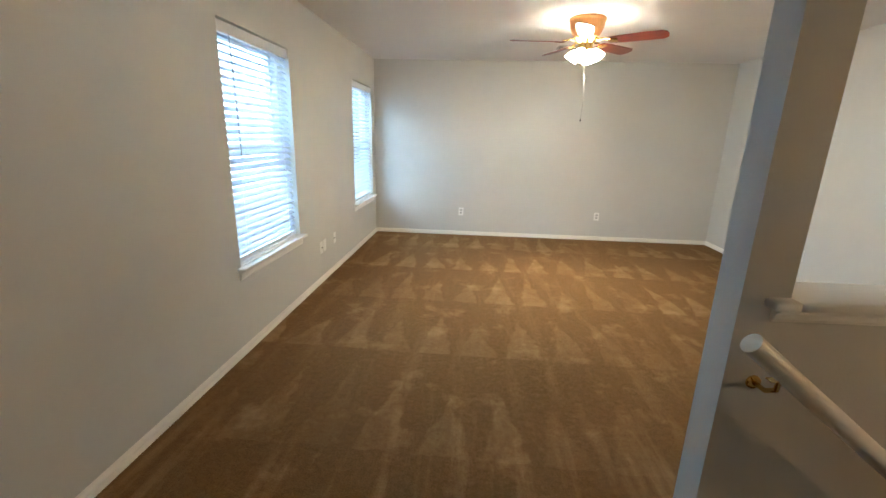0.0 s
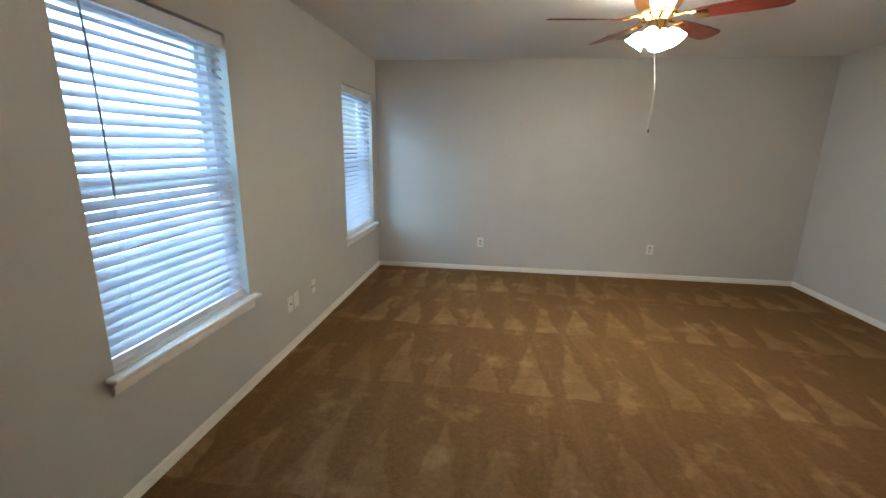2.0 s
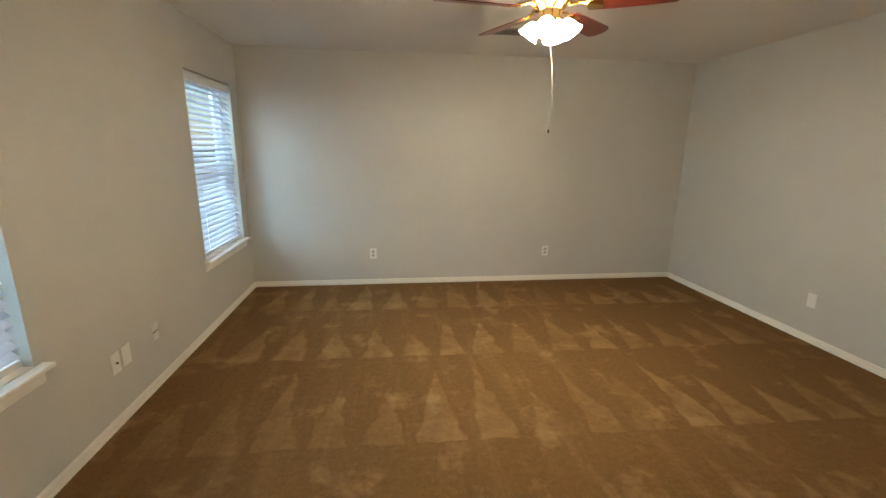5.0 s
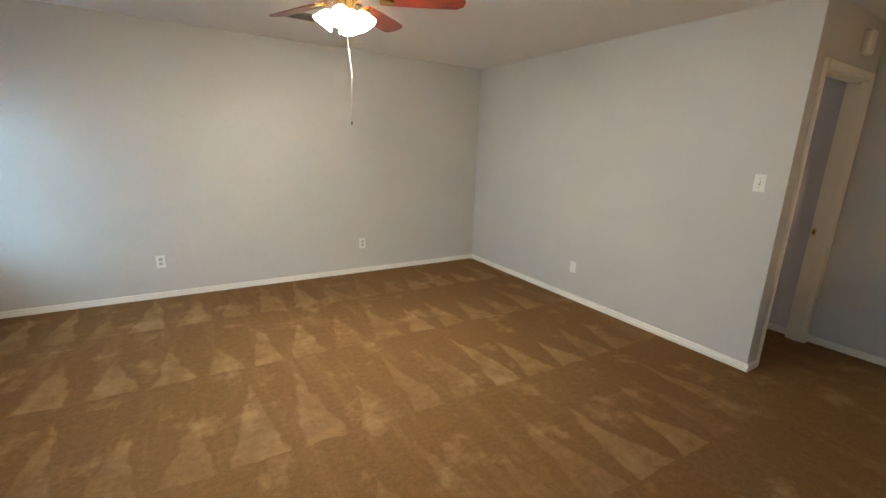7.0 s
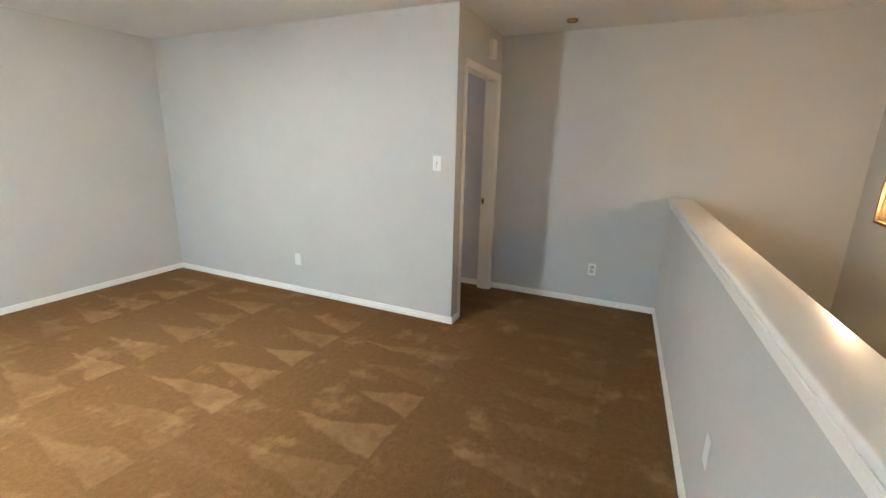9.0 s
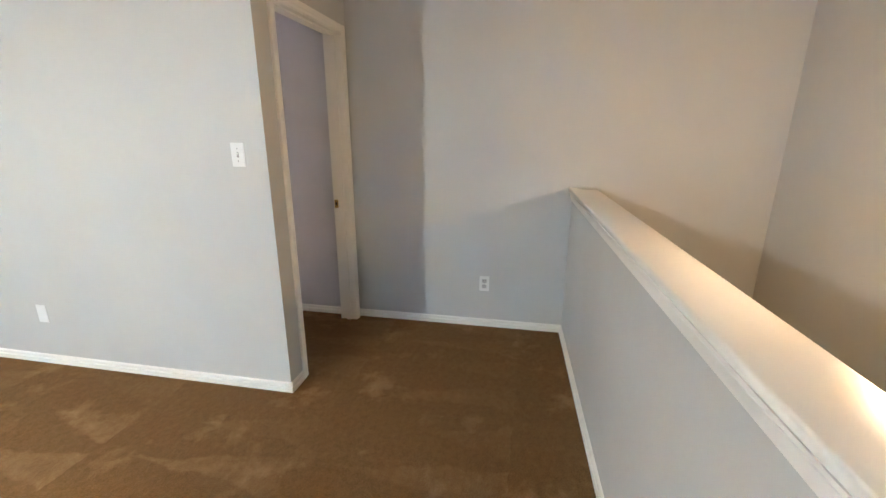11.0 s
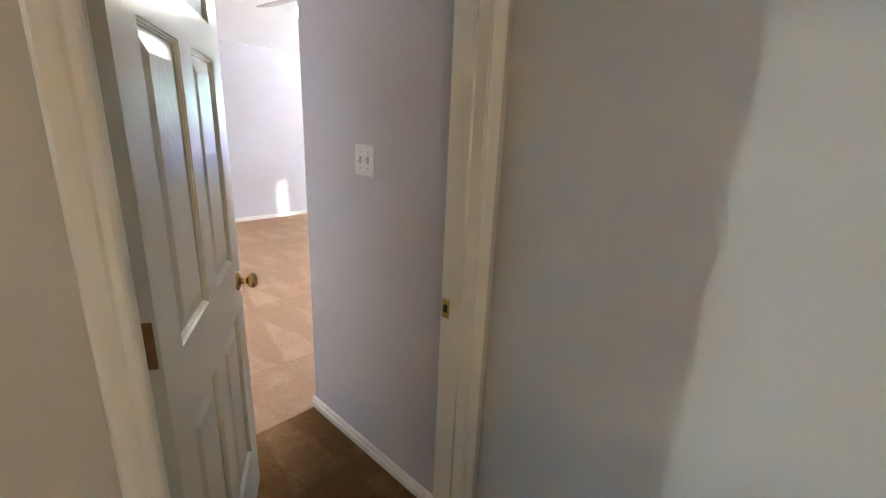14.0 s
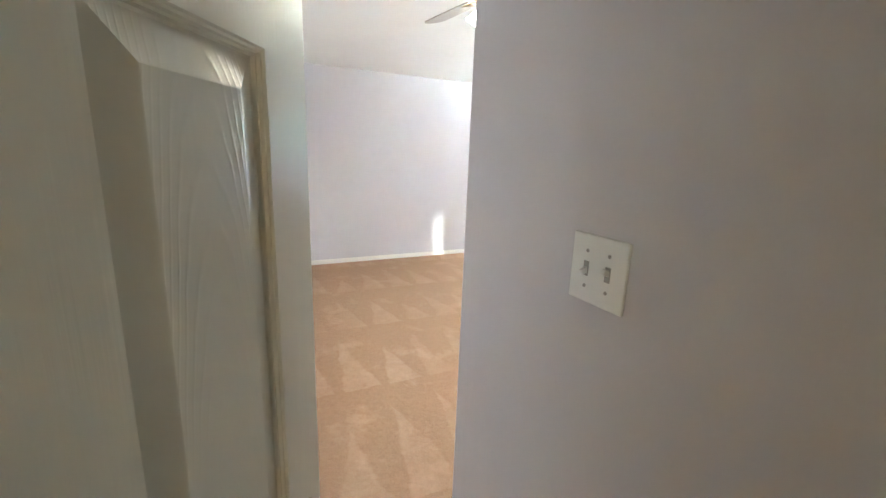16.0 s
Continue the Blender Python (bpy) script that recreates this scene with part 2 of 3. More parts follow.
def slat_material():
    """White blind slats that let some daylight through."""
    m, nt, b = material("blind_slat")
    b.inputs["Base Color"].default_value = (0.74, 0.76, 0.80, 1)
    b.inputs["Roughness"].default_value = 0.4
    t = nt.nodes.new("ShaderNodeBsdfTranslucent")
    t.inputs[0].default_value = (0.70, 0.76, 1.0, 1)
    mx = nt.nodes.new("ShaderNodeMixShader")
    mx.inputs[0].default_value = 0.17
    nt.links.new(b.outputs[0], mx.inputs[1])
    nt.links.new(t.outputs[0], mx.inputs[2])
    nt.links.new(mx.outputs[0], nt.nodes["Material Output"].inputs[0])
    return m


def glass_material(name, tint, haze=0.0):
    """Thin clear glass; haze: the share of light that old, dusty or seeded glass scatters."""
    m, nt, b = material(name)
    nt.nodes.remove(b)
    t = nt.nodes.new("ShaderNodeBsdfTransparent")
    t.inputs[0].default_value = (*tint, 1)
    d = nt.nodes.new("ShaderNodeBsdfTranslucent")
    d.inputs[0].default_value = (*tint, 1)
    s = nt.nodes.new("ShaderNodeBsdfGlossy")
    s.inputs["Roughness"].default_value = 0.03
    m1 = nt.nodes.new("ShaderNodeMixShader")
    m1.inputs[0].default_value = haze
    nt.links.new(t.outputs[0], m1.inputs[1])
    nt.links.new(d.outputs[0], m1.inputs[2])
    mx = nt.nodes.new("ShaderNodeMixShader")
    mx.inputs[0].default_value = 0.06
    nt.links.new(m1.outputs[0], mx.inputs[1])
    nt.links.new(s.outputs[0], mx.inputs[2])
    nt.links.new(mx.outputs[0], nt.nodes["Material Output"].inputs[0])
    return m


def lit(name, colour, strength):
    m, nt, b = material(name)
    b.inputs["Base Color"].default_value = (0.9, 0.88, 0.82, 1)
    b.inputs["Roughness"].default_value = 0.3
    b.inputs["Emission Color"].default_value = (*colour, 1)
    b.inputs["Emission Strength"].default_value = strength
    return m


def glow(name, colour, strength):
    """Sky or distance outside a window."""
    m, nt, b = material(name)
    nt.nodes.remove(b)
    e = nt.nodes.new("ShaderNodeEmission")
    e.inputs[0].default_value, e.inputs[1].default_value = (*colour, 1), strength
    nt.links.new(e.outputs[0], nt.nodes["Material Output"].inputs[0])
    return m


BLADE = wood_blade_material()
DOORPAINT = door_material("door_enamel", False)
PANELPAINT = door_material("door_panel_enamel", True)
SLOPEPAINT = painted("door_moulding_enamel", (0.72, 0.70, 0.61), 0.30, 0.02, 0.0004, 60.0)
SLAT = slat_material()
PANE = glass_material("window_glass", (0.95, 0.98, 0.97))
LANTERN_GLASS = glass_material("lantern_glass", (0.97, 0.84, 0.62), 0.006)
SHADE_LIT = lit("lit_frosted_glass", (1.0, 0.89, 0.73), FAN_GLOW)
FAN_BULB = lit("lit_fan_bulb", (1.0, 0.90, 0.74), 1650.0)
SHADE_BED = lit("lit_frosted_glass_bedroom", (1.0, 0.88, 0.74), 26.0)
BULB_LIT = lit("lit_lantern_bulb", (1.0, 0.61, 0.31), LANTERN_GLOW)


# ---- mesh helpers ----
def box(bm, x0, x1, y0, y1, z0, z1):
    vs = [bm.verts.new(p) for p in ((x0, y0, z0), (x1, y0, z0), (x1, y1, z0), (x0, y1, z0), (x0, y0, z1), (x1, y0, z1), (x1, y1, z1), (x0, y1, z1))]
    for q in ((3, 2, 1, 0), (4, 5, 6, 7), (0, 1, 5, 4), (1, 2, 6, 5), (2, 3, 7, 6), (3, 0, 4, 7)):
        bm.faces.new([vs[i] for i in q])
    return bm


def soft_box(x0, x1, y0, y1, z0, z1, r, seg=2):
    bm = box(bmesh.new(), x0, x1, y0, y1, z0, z1)
    bmesh.ops.bevel(bm, geom=bm.edges[:], offset=r, segments=seg, affect="EDGES", profile=0.5)
    return bm


def revolve(profile, seg=24):
    """A turned shape about z from (radius, z) pairs."""
    bm = bmesh.new()
    rings = []
    for r, z in profile:
        rings.append([bm.verts.new((r * math.cos(2 * math.pi * i / seg), r * math.sin(2 * math.pi * i / seg), z)) for i in range(seg)] if r > 1e-6 else [bm.verts.new((0, 0, z))])
    for a, b in zip(rings, rings[1:]):
        for i in range(seg):
            j = (i + 1) % seg
            q = [a[i % len(a)], a[j % len(a)], b[j % len(b)], b[i % len(b)]]
            q = list(dict.fromkeys(q))
            if len(q) > 2:
                bm.faces.new(q)
    bmesh.ops.recalc_face_normals(bm, faces=bm.faces[:])
    return bm


def tube(points, r, seg=8, closed=False):
    """A round bar along a line of points."""
    bm = bmesh.new()
    pts = [Vector(p) for p in points]
    rings = []
    n = len(pts)
    for i, p in enumerate(pts):
        a = pts[i - 1] if (i > 0 or closed) else p
        b = pts[(i + 1) % n] if (i < n - 1 or closed) else p
        d = (b - a).normalized()
        side = d.cross(Vector((0.31, 0.17, 0.93))).normalized()
        up = side.cross(d)
        rings.append([bm.verts.new(p + r * (math.cos(2 * math.pi * k / seg) * side + math.sin(2 * math.pi * k / seg) * up)) for k in range(seg)])
    pairs = list(zip(rings, rings[1:])) + ([(rings[-1], rings[0])] if closed else [])
    for a, b in pairs:
        for k in range(seg):
            bm.faces.new((a[k], a[(k + 1) % seg], b[(k + 1) % seg], b[k]))
    if not closed:
        bm.faces.new(rings[0][::-1])
        bm.faces.new(rings[-1])
    bmesh.ops.recalc_face_normals(bm, faces=bm.faces[:])
    return bm


def sweep(profile, a, b, out):
    """A moulding from a to b (points), its profile of (outward, up) pairs; 'out' is the outward direction."""
    bm = bmesh.new()
    a, b, out = Vector(a), Vector(b), Vector(out).normalized()
    run = (b - a).normalized()
    up = run.cross(out)
    if up.z < -0.01:
        up = -up
    ends = [[bm.verts.new(p + out * o + up * h) for o, h in profile] for p in (a, b)]
    n = len(profile)
    for i in range(n):
        j = (i + 1) % n
        bm.faces.new((ends[0][i], ends[0][j], ends[1][j], ends[1][i]))
    bm.faces.new(ends[0][::-1])
    bm.faces.new(ends[1])
    bmesh.ops.recalc_face_normals(bm, faces=bm.faces[:])
    return bm


def join(*bms):
    out = bmesh.new()
    for b in bms:
        me = bpy.data.meshes.new("tmp")
        b.to_mesh(me)
        out.from_mesh(me)
        bpy.data.meshes.remove(me)
        b.free()
    return out


def mesh_of(name, bm, mat, smooth=False):
    me = bpy.data.meshes.new(name)
    bm.to_mesh(me)
    bm.free()
    me.materials.append(mat)
    if smooth:
        me.shade_smooth()
        me.set_sharp_from_angle(angle=radians(40))
    return me


def part(name, bm, mat, parent, label="", smooth=False, at=None):
    ob = new(name, mesh_of(name, bm, mat, smooth))
    ob.parent = parent
    if at is not None:
        ob.matrix_basis = at
    return tagged(ob, label)


def thing(name, label, category, m=None, group="", kind=""):
    ob = new(name)
    ob.empty_display_size = 0.05
    if m is not None:
        ob.matrix_basis = m
    return tagged(ob, label, category, group, kind)


def solid(name, bm, mat, label, category, smooth=False, group="", kind="", m=None):
    ob = new(name, mesh_of(name, bm, mat, smooth))
    if m is not None:
        ob.matrix_basis = m
    return tagged(ob, label, category, group, kind)


# ---- large structure ----
H = 2.44
CAPZ = 1.072
LOW = -2.85
XW, YN, XE, YD, XF = -1.60, 6.90, 3.25, 3.485, 4.305
YH0, YH1 = 1.812, 1.915
FLOOR_EDGE = 1.83
YS = 0.70
TH = 0.115
BX, BY0, BY1 = 9.60, 4.56, 9.10
W1, W2, WZ0, WZ1 = (3.155, 4.09), (5.79, 6.71), 0.575, 2.048
BN, BNZ = ((7.27, 8.18), (8.28, 9.19)), (0.69, 2.05)
BW, BWZ = (6.26, 8.06), (0.60, 2.05)
DX0, DX1, DZ = 3.435, 4.214, 2.045
# the half wall stands a little askew to the other walls
SKEW = Matrix.Translation((XF, YH1, 0)) @ pose(0, 0, 0, 0, 0, 1.6) @ Matrix.Translation((-XF, -YH1, 0))


def wall_with_holes(axis, at0, at1, s0, s1, z0, z1, holes):
    """A wall along an axis with rectangular openings (start, end, bottom, top)."""
    bm = bmesh.new()

    def piece(a, b, c, d):
        if b - a > 1e-5 and d - c > 1e-5:
            if axis == "x":
                box(bm, a, b, at0, at1, c, d)
            else:
                box(bm, at0, at1, a, b, c, d)

    s = s0
    for a, b, c, d in sorted(holes):
        piece(s, a, z0, z1)
        piece(a, b, z0, c)
        piece(a, b, d, z1)
        s = b
    piece(s, s1, z0, z1)
    return bm


GREY = "smooth warm grey painted drywall"
TW = 0.17
solid("wall_west", wall_with_holes("y", XW - TW, XW, -1.30, YN + TH, 0, H, [(*W1, WZ0, WZ1), (*W2, WZ0, WZ1)]), WALL, "warm grey painted wall with two deep window openings", "wall", kind="structure")
solid("wall_north", wall_with_holes("x", YN, YN + TH, XW, XE, 0, H, []), WALL, "long warm grey painted wall with two outlets", "wall", kind="structure")
east = box(bmesh.new(), XE, XE + TH / 2, YD + TH / 2, YN + TH, 0, H)
solid("wall_east", east, WALL, "light grey painted wall ending at an outer corner", "wall", kind="structure")
solid("wall_bedroom_west", box(bmesh.new(), XE + TH / 2, XE + TH, YD + TH, BY1 + TH, 0, H), WALL_BED, "pale lilac-grey bedroom wall behind the door", "wall", kind="structure")
solid("wall_door", wall_with_holes("x", YD, YD + TH * 0.5, XE, XF, 0, H, [(DX0 - 0.018, DX1 + 0.018, 0, DZ + 0.018)]), WALL, "grey painted wall around the bedroom doorway", "wall", kind="structure")
solid("wall_door_bedroom_side", wall_with_holes("x", YD + TH * 0.5, YD + TH, XE + TH / 2, XF, 0, H, [(DX0 - 0.018, DX1 + 0.018, 0, DZ + 0.018)]), WALL_BED, "lilac-grey bedroom face of the doorway wall", "wall", kind="structure")
solid("wall_far", box(bmesh.new(), XF, XF + TH, YS - TH, YD + TH, LOW, H), WALL, "grey painted wall at the end of the hall above the stairs", "wall", kind="structure")
solid("wall_passage", box(bmesh.new(), XF, XF + TH, YD + TH, BY0, 0, H), WALL_BED, "lilac-grey painted passage wall with a double switch", "wall", kind="structure")
solid("wall_bedroom_south", box(bmesh.new(), XF + TH, BX, BY0 - TH, BY0, 0, H), WALL_BED, "plain lilac-grey bedroom wall", "wall", kind="structure")
solid("wall_bedroom_north", wall_with_holes("x", BY1, BY1 + TW, XE + TH, BX + TW, 0, H, [(*p, *BNZ) for p in BN]), WALL_BED, "pale lilac-grey bedroom wall with a sliver of sun", "wall", kind="structure")
solid("wall_bedroom_east", wall_with_holes("y", BX, BX + TW, BY0 - TH, BY1, 0, H, [(*BW, *BWZ)]), WALL_BED, "pale lilac-grey bedroom wall with a wide window", "wall", kind="structure")
solid("half_wall", join(box(bmesh.new(), 0.657, XF + 0.01, YH0, YH1, LOW, CAPZ - 0.027), box(bmesh.new(), 0.538, 0.657, YH0, YH1, -0.24, H)), WALL, "grey painted half wall with a full-height end post", "half wall", kind="structure", m=SKEW)
solid("wall_stair_south", box(bmesh.new(), 0.62, XF, YS - TH, YS, LOW, H), WALL, "grey painted wall along the staircase", "wall", kind="structure")
solid("wall_landing_east", box(bmesh.new(), 0.62, 0.62 + TH, -1.30, YS - TH, 0, H), WALL, "plain grey painted landing wall", "wall", kind="structure")
solid("wall_landing_south", box(bmesh.new(), XW - TW, 0.62 + TH, -1.30 - TH, -1.30, 0, H), WALL, "plain grey painted landing wall", "wall", kind="structure")
solid("wall_stair_west", box(bmesh.new(), 0.50, 0.62, YS - TH, YH0, LOW, -0.26), WALL, "plain grey wall under the landing", "wall", kind="structure")

fl = bmesh.new()
box(fl, XW, 0.62, -1.30, FLOOR_EDGE, -0.25, 0)
box(fl, XW, XF, FLOOR_EDGE, YD + TH, -0.25, 0)
box(fl, XW, XE + 0.05, YD + TH, YN, -0.25, 0)
box(fl, XE + 0.05, XF, YD + TH, BY0, -0.25, 0)
solid("floor", fl, CARPET, "brown cut-pile carpet with triangular vacuum marks", "carpet", kind="structure")
# the lighter carpet colour starts at BY0, where the bedroom daylight falls
solid("floor_bedroom", box(bmesh.new(), XE + 0.05, BX, BY0, BY1, -0.25, 0), CARPET_DAYLIT, "bedroom carpet with daylight in its rosy tan colour, and vacuum marks", "carpet", kind="structure")
solid("floor_lower", box(bmesh.new(), 0.50, XF, YS, YH0, LOW - 0.2, LOW), CARPET, "tan carpet at the foot of the stairs", "carpet", kind="structure")
solid("ceiling", box(bmesh.new(), XW - TW, BX + TW, -1.30 - TH, BY1 + TW, H, H + 0.12), CEIL, "off-white textured ceiling", "ceiling", kind="structure")
solid("ground", box(bmesh.new(), -600, 600, -600, 600, -3.4, -3.2), plain("lawn", (0.09, 0.11, 0.05), 0.9, vary=0.3, scale=0.4), "dry green lawn around the house", "ground", kind="structure")

# staircase going down beside the half wall
stairs = thing("staircase", "carpeted straight staircase going down beside the half wall", "stairs", kind="structure")
for i in range(14):
    z = -0.19 * (i + 1)
    x = 0.62 + 0.255 * i
    part("step", soft_box(x - 0.02, x + 0.255, YS + 0.002, YH0 - 0.01, z - 0.19, z, 0.015), CARPET, stairs)

# baseboards: stepped profile, one run for each stretch of wall
BASE = ((0, 0), (0.016, 0), (0.016, 0.029), (0.007, 0.0305), (0.007, 0.036), (0.012, 0.038), (0.011, 0.050), (0.004, 0.056), (0, 0.056))
runs = (
    ((XW, -1.30), (XW, YN), (1, 0)), ((XW + 0.015, YN), (XE - 0.015, YN), (0, -1)), ((XE, YN), (XE, YD - 0.015), (-1, 0)),
    ((XE, YD), (DX0 - 0.055, YD), (0, -1)), ((XF, YD), (XF, YH1), (-1, 0)), ((XF - 0.015, YH1), (0.524, YH1), (0, 1)),
    ((0.538, YH1), (0.538, YH0 - 0.015), (-1, 0)),
    ((XF, YD + TH + 0.02), (XF, BY0 + 0.015), (-1, 0)), ((XF, BY0), (BX, BY0), (0, 1)), ((BX, BY0), (BX, BY1), (-1, 0)),
    ((BX, BY1), (XE + TH, BY1), (0, -1)), ((XE + TH, BY1), (XE + TH, YD + TH), (1, 0)),
    ((0.62, -1.30), (0.62, YS - TH), (-1, 0)), ((XW, -1.30), (0.62, -1.30), (0, 1)),
)
for a, b, out in runs:
    solid("baseboard", sweep(BASE, (*a, 0), (*b, 0), (*out, 0)), TRIM, "cream-white painted stepped baseboard", "baseboard", kind="structure", m=SKEW if a[1] == YH1 else None)

# half wall cap: board with bullnose edges and a moulding under it
cap = thing("half_wall_cap", "glossy cream painted cap board on the half wall", "wall cap", SKEW, kind="structure")
part("cap_board", soft_box(0.660, XF - 0.002, YH0 - 0.043, YH1 + 0.030, CAPZ - 0.026, CAPZ, 0.009, 3), TRIM, cap, smooth=True)
part("cap_end", soft_box(0.592, 0.659, YH0 - 0.043, YH0 - 0.001, CAPZ - 0.026, CAPZ, 0.009, 3), TRIM, cap, smooth=True)
COVE = ((0, 0), (0.009, 0), (0.011, 0.008), (0.016, 0.011), (0.018, 0.023), (0.028, 0.031), (0.028, 0.036), (0, 0.036))
COVE_HALL = tuple((o * 0.95, h * 1.65) for o, h in COVE)
part("moulding", sweep(COVE_HALL, (0.660, YH1, CAPZ - 0.0865), (XF - 0.002, YH1, CAPZ - 0.0865), (0, 1, 0)), TRIM, cap)
part("moulding", sweep(COVE, (0.617, YH0, CAPZ - 0.063), (XF - 0.002, YH0, CAPZ - 0.063), (0, -1, 0)), TRIM, cap)


# ---- windows and blinds ----
def window(name, m, w, h, label):
    """Vinyl single-hung window in a drywall opening. Local: x along the wall, y outward, z up from the opening's bottom."""
    t = thing(name, label, "window", m, kind="structure")
    d0, d1 = TW - 0.075, TW - 0.005
    f = 0.04
    part("window_frame", join(box(bmesh.new(), -w / 2, -w / 2 + f, d0, d1, 0, h), box(bmesh.new(), w / 2 - f, w / 2, d0, d1, 0, h), box(bmesh.new(), -w / 2 + f, w / 2 - f, d0, d1, h - f, h), box(bmesh.new(), -w / 2 + f, w / 2 - f, d0, d1, 0, f)), VINYL, t)
    mid = h * 0.5 - 0.005
    for nm, z0, z1, y in (("upper_sash", mid - 0.032, h - f, d0 + 0.038), ("lower_sash", f, mid + 0.032, d0 + 0.006)):
        s = 0.035
        a, b = -w / 2 + f, w / 2 - f
        sash = part(nm, join(box(bmesh.new(), a, a + s, y, y + 0.028, z0, z1), box(bmesh.new(), b - s, b, y, y + 0.028, z0, z1), box(bmesh.new(), a + s, b - s, y, y + 0.028, z0, z0 + s), box(bmesh.new(), a + s, b - s, y, y + 0.028, z1 - s, z1)), VINYL, t)
        pane = part("pane", box(bmesh.new(), a + s, b - s, y + 0.012, y + 0.016, z0 + s, z1 - s), PANE, sash)
        pane.visible_shadow = False
    part("window_sill", soft_box(-w / 2 - 0.045, w / 2 + 0.045, -0.055, -0.001, -0.010, 0.012, 0.007, 3), TRIM, t, "cream painted wooden window stool", smooth=True)
    part("sill_board", box(bmesh.new(), -w / 2 + 0.001, w / 2 - 0.001, 0.0, d0 - 0.001, 0.001, 0.014), TRIM, t)
    AP = ((0, 0), (0.010, 0.003), (0.016, 0.014), (0.016, 0.046), (0.028, 0.060), (0.028, 0.066), (0, 0.066))
    part("apron", sweep(AP, (-w / 2 - 0.025, 0, -0.077), (w / 2 + 0.025, 0, -0.077), (0, -1, 0)), TRIM, t)
    return t


def blind(m, w, h, label, tilt, wand=True, drop=0.026, gap=0.012, side=0.016):
    """Horizontal slat blind hung inside a window opening. Local axes as the window's."""
    t = thing("window_blind", label, "blind", m, group="window blinds")
    b0, b1 = -w / 2 + gap, w / 2 - gap - side
    part("headrail", soft_box(b0, b1, 0.012, 0.062, h - 0.058, h - 0.012, 0.003), VINYL, t)
    part("valance", soft_box(b0 - 0.004, b1 + 0.004, 0.002, 0.010, h - 0.078, h - 0.013, 0.003), VINYL, t)
    zb = 0.018 + drop
    part("bottom_rail", soft_box(b0, b1, 0.016, 0.060, zb - 0.016, zb + 0.018, 0.004), VINYL, t)
    n = int((h - 0.085 - zb - 0.02) / 0.043)
    bm = bmesh.new()
    sw, th = 0.05, 0.0026
    rows = []
    for i in range(5):
        s = (i / 4 - 0.5) * sw
        c = 0.0035 * (1 - (2 * i / 4 - 1) ** 2)
        rows.append([bm.verts.new((x, s, c + dz)) for x in (b0, b1) for dz in (0, th)])
    for p, q in zip(rows, rows[1:]):
        bm.faces.new((p[0], p[2], q[2], q[0]))
        bm.faces.new((p[1], q[1], q[3], p[3]))
        bm.faces.new((p[0], q[0], q[1], p[1]))
        bm.faces.new((p[2], p[3], q[3], q[2]))
    for p in (rows[0], rows[-1]):
        bm.faces.new((p[0], p[1], p[3], p[2]))
    bmesh.ops.recalc_face_normals(bm, faces=bm.faces[:])
    me = mesh_of("slat", bm, SLAT, True)
    rng = random.Random(5)
    for i in range(n):
        z = zb + 0.04 + i * (h - 0.085 - zb - 0.04) / (n - 1)
        s = new("slat", me)
        s.parent = t
        s.matrix_basis = pose(rng.uniform(-0.0015, 0.0015), 0.038, z, tilt + rng.uniform(-1.6, 1.6), rng.uniform(-0.12, 0.12), 0)
    for x in (b0 + 0.13, b1 - 0.13):
        part("ladder_cord", tube(((x, 0.014, zb), (x, 0.014, h - 0.06)), 0.0011, 5), PLASTIC, t)
    part("cord_button", revolve(((0, -0.006), (0.008, -0.006), (0.008, 0.004), (0, 0.006)), 10), PLASTIC, t, at=pose(0.12, 0.016, zb, 90, 0, 0))
    if wand:
        part("wand", tube(((b0 + 0.10, -0.004, h - 0.075), (b0 + 0.11, -0.006, h - 0.4), (b0 + 0.115, -0.006, h - 0.78)), 0.0042, 8), WAND, t, "thin grey tilt wand")
    return t


M1 = pose(XW, sum(W1) / 2, WZ0, 0, 0, 90)
M2 = pose(XW, sum(W2) / 2, WZ0, 0, 0, 90)
M3 = pose(BX, sum(BW) / 2, BWZ[0], 0, 0, -90)
window("window_1", M1, W1[1] - W1[0], WZ1 - WZ0, "white vinyl window with a cream wooden stool")
window("window_2", M2, W2[1] - W2[0], WZ1 - WZ0, "white vinyl window near the room's corner")
for i, p in enumerate(BN):
    window("window_%d" % (3 + i), pose(sum(p) / 2, BY1, BNZ[0]), p[1] - p[0], BNZ[1] - BNZ[0], "bare white vinyl bedroom window with a violet view")
window("window_5", M3, BW[1] - BW[0], BWZ[1] - BWZ[0], "wide white vinyl bedroom window behind a closed blind")
SKY_GLOW = lit("pale_sky_glow", (0.84, 1.0, 0.94), 0.42)
# violet panel glows by itself in place of the view below the sky
VIOLET_GLOW = lit("violet_distance_glow", (0.34, 0.24, 1.0), 0.34)
WEST_SKY = glow("bright_west_sky", (0.50, 0.73, 1.0), 10.5)
# self-glowing blue panel added under the west sky, mostly hidden by the slats
WEST_LOW_GLOW = glow("dim_blue_low_glow", (0.46, 0.56, 1.0), 0.55)
solid("backdrop", box(bmesh.new(), -8.02, -8.0, -7.0, 17.0, -1.13, 13.0), WEST_SKY, "bright hazy sky outside the blinds", "sky", kind="structure")
solid("backdrop", box(bmesh.new(), -8.02, -8.0, -7.0, 17.0, -3.2, -1.132), WEST_LOW_GLOW, "dim blue glowing panel below the sky outside the blinds", "distance", kind="structure")
solid("backdrop", box(bmesh.new(), 4.0, 22.0, 10.60, 10.62, 1.34, 6.0), SKY_GLOW, "pale bright sky outside the bedroom windows", "sky", kind="structure")
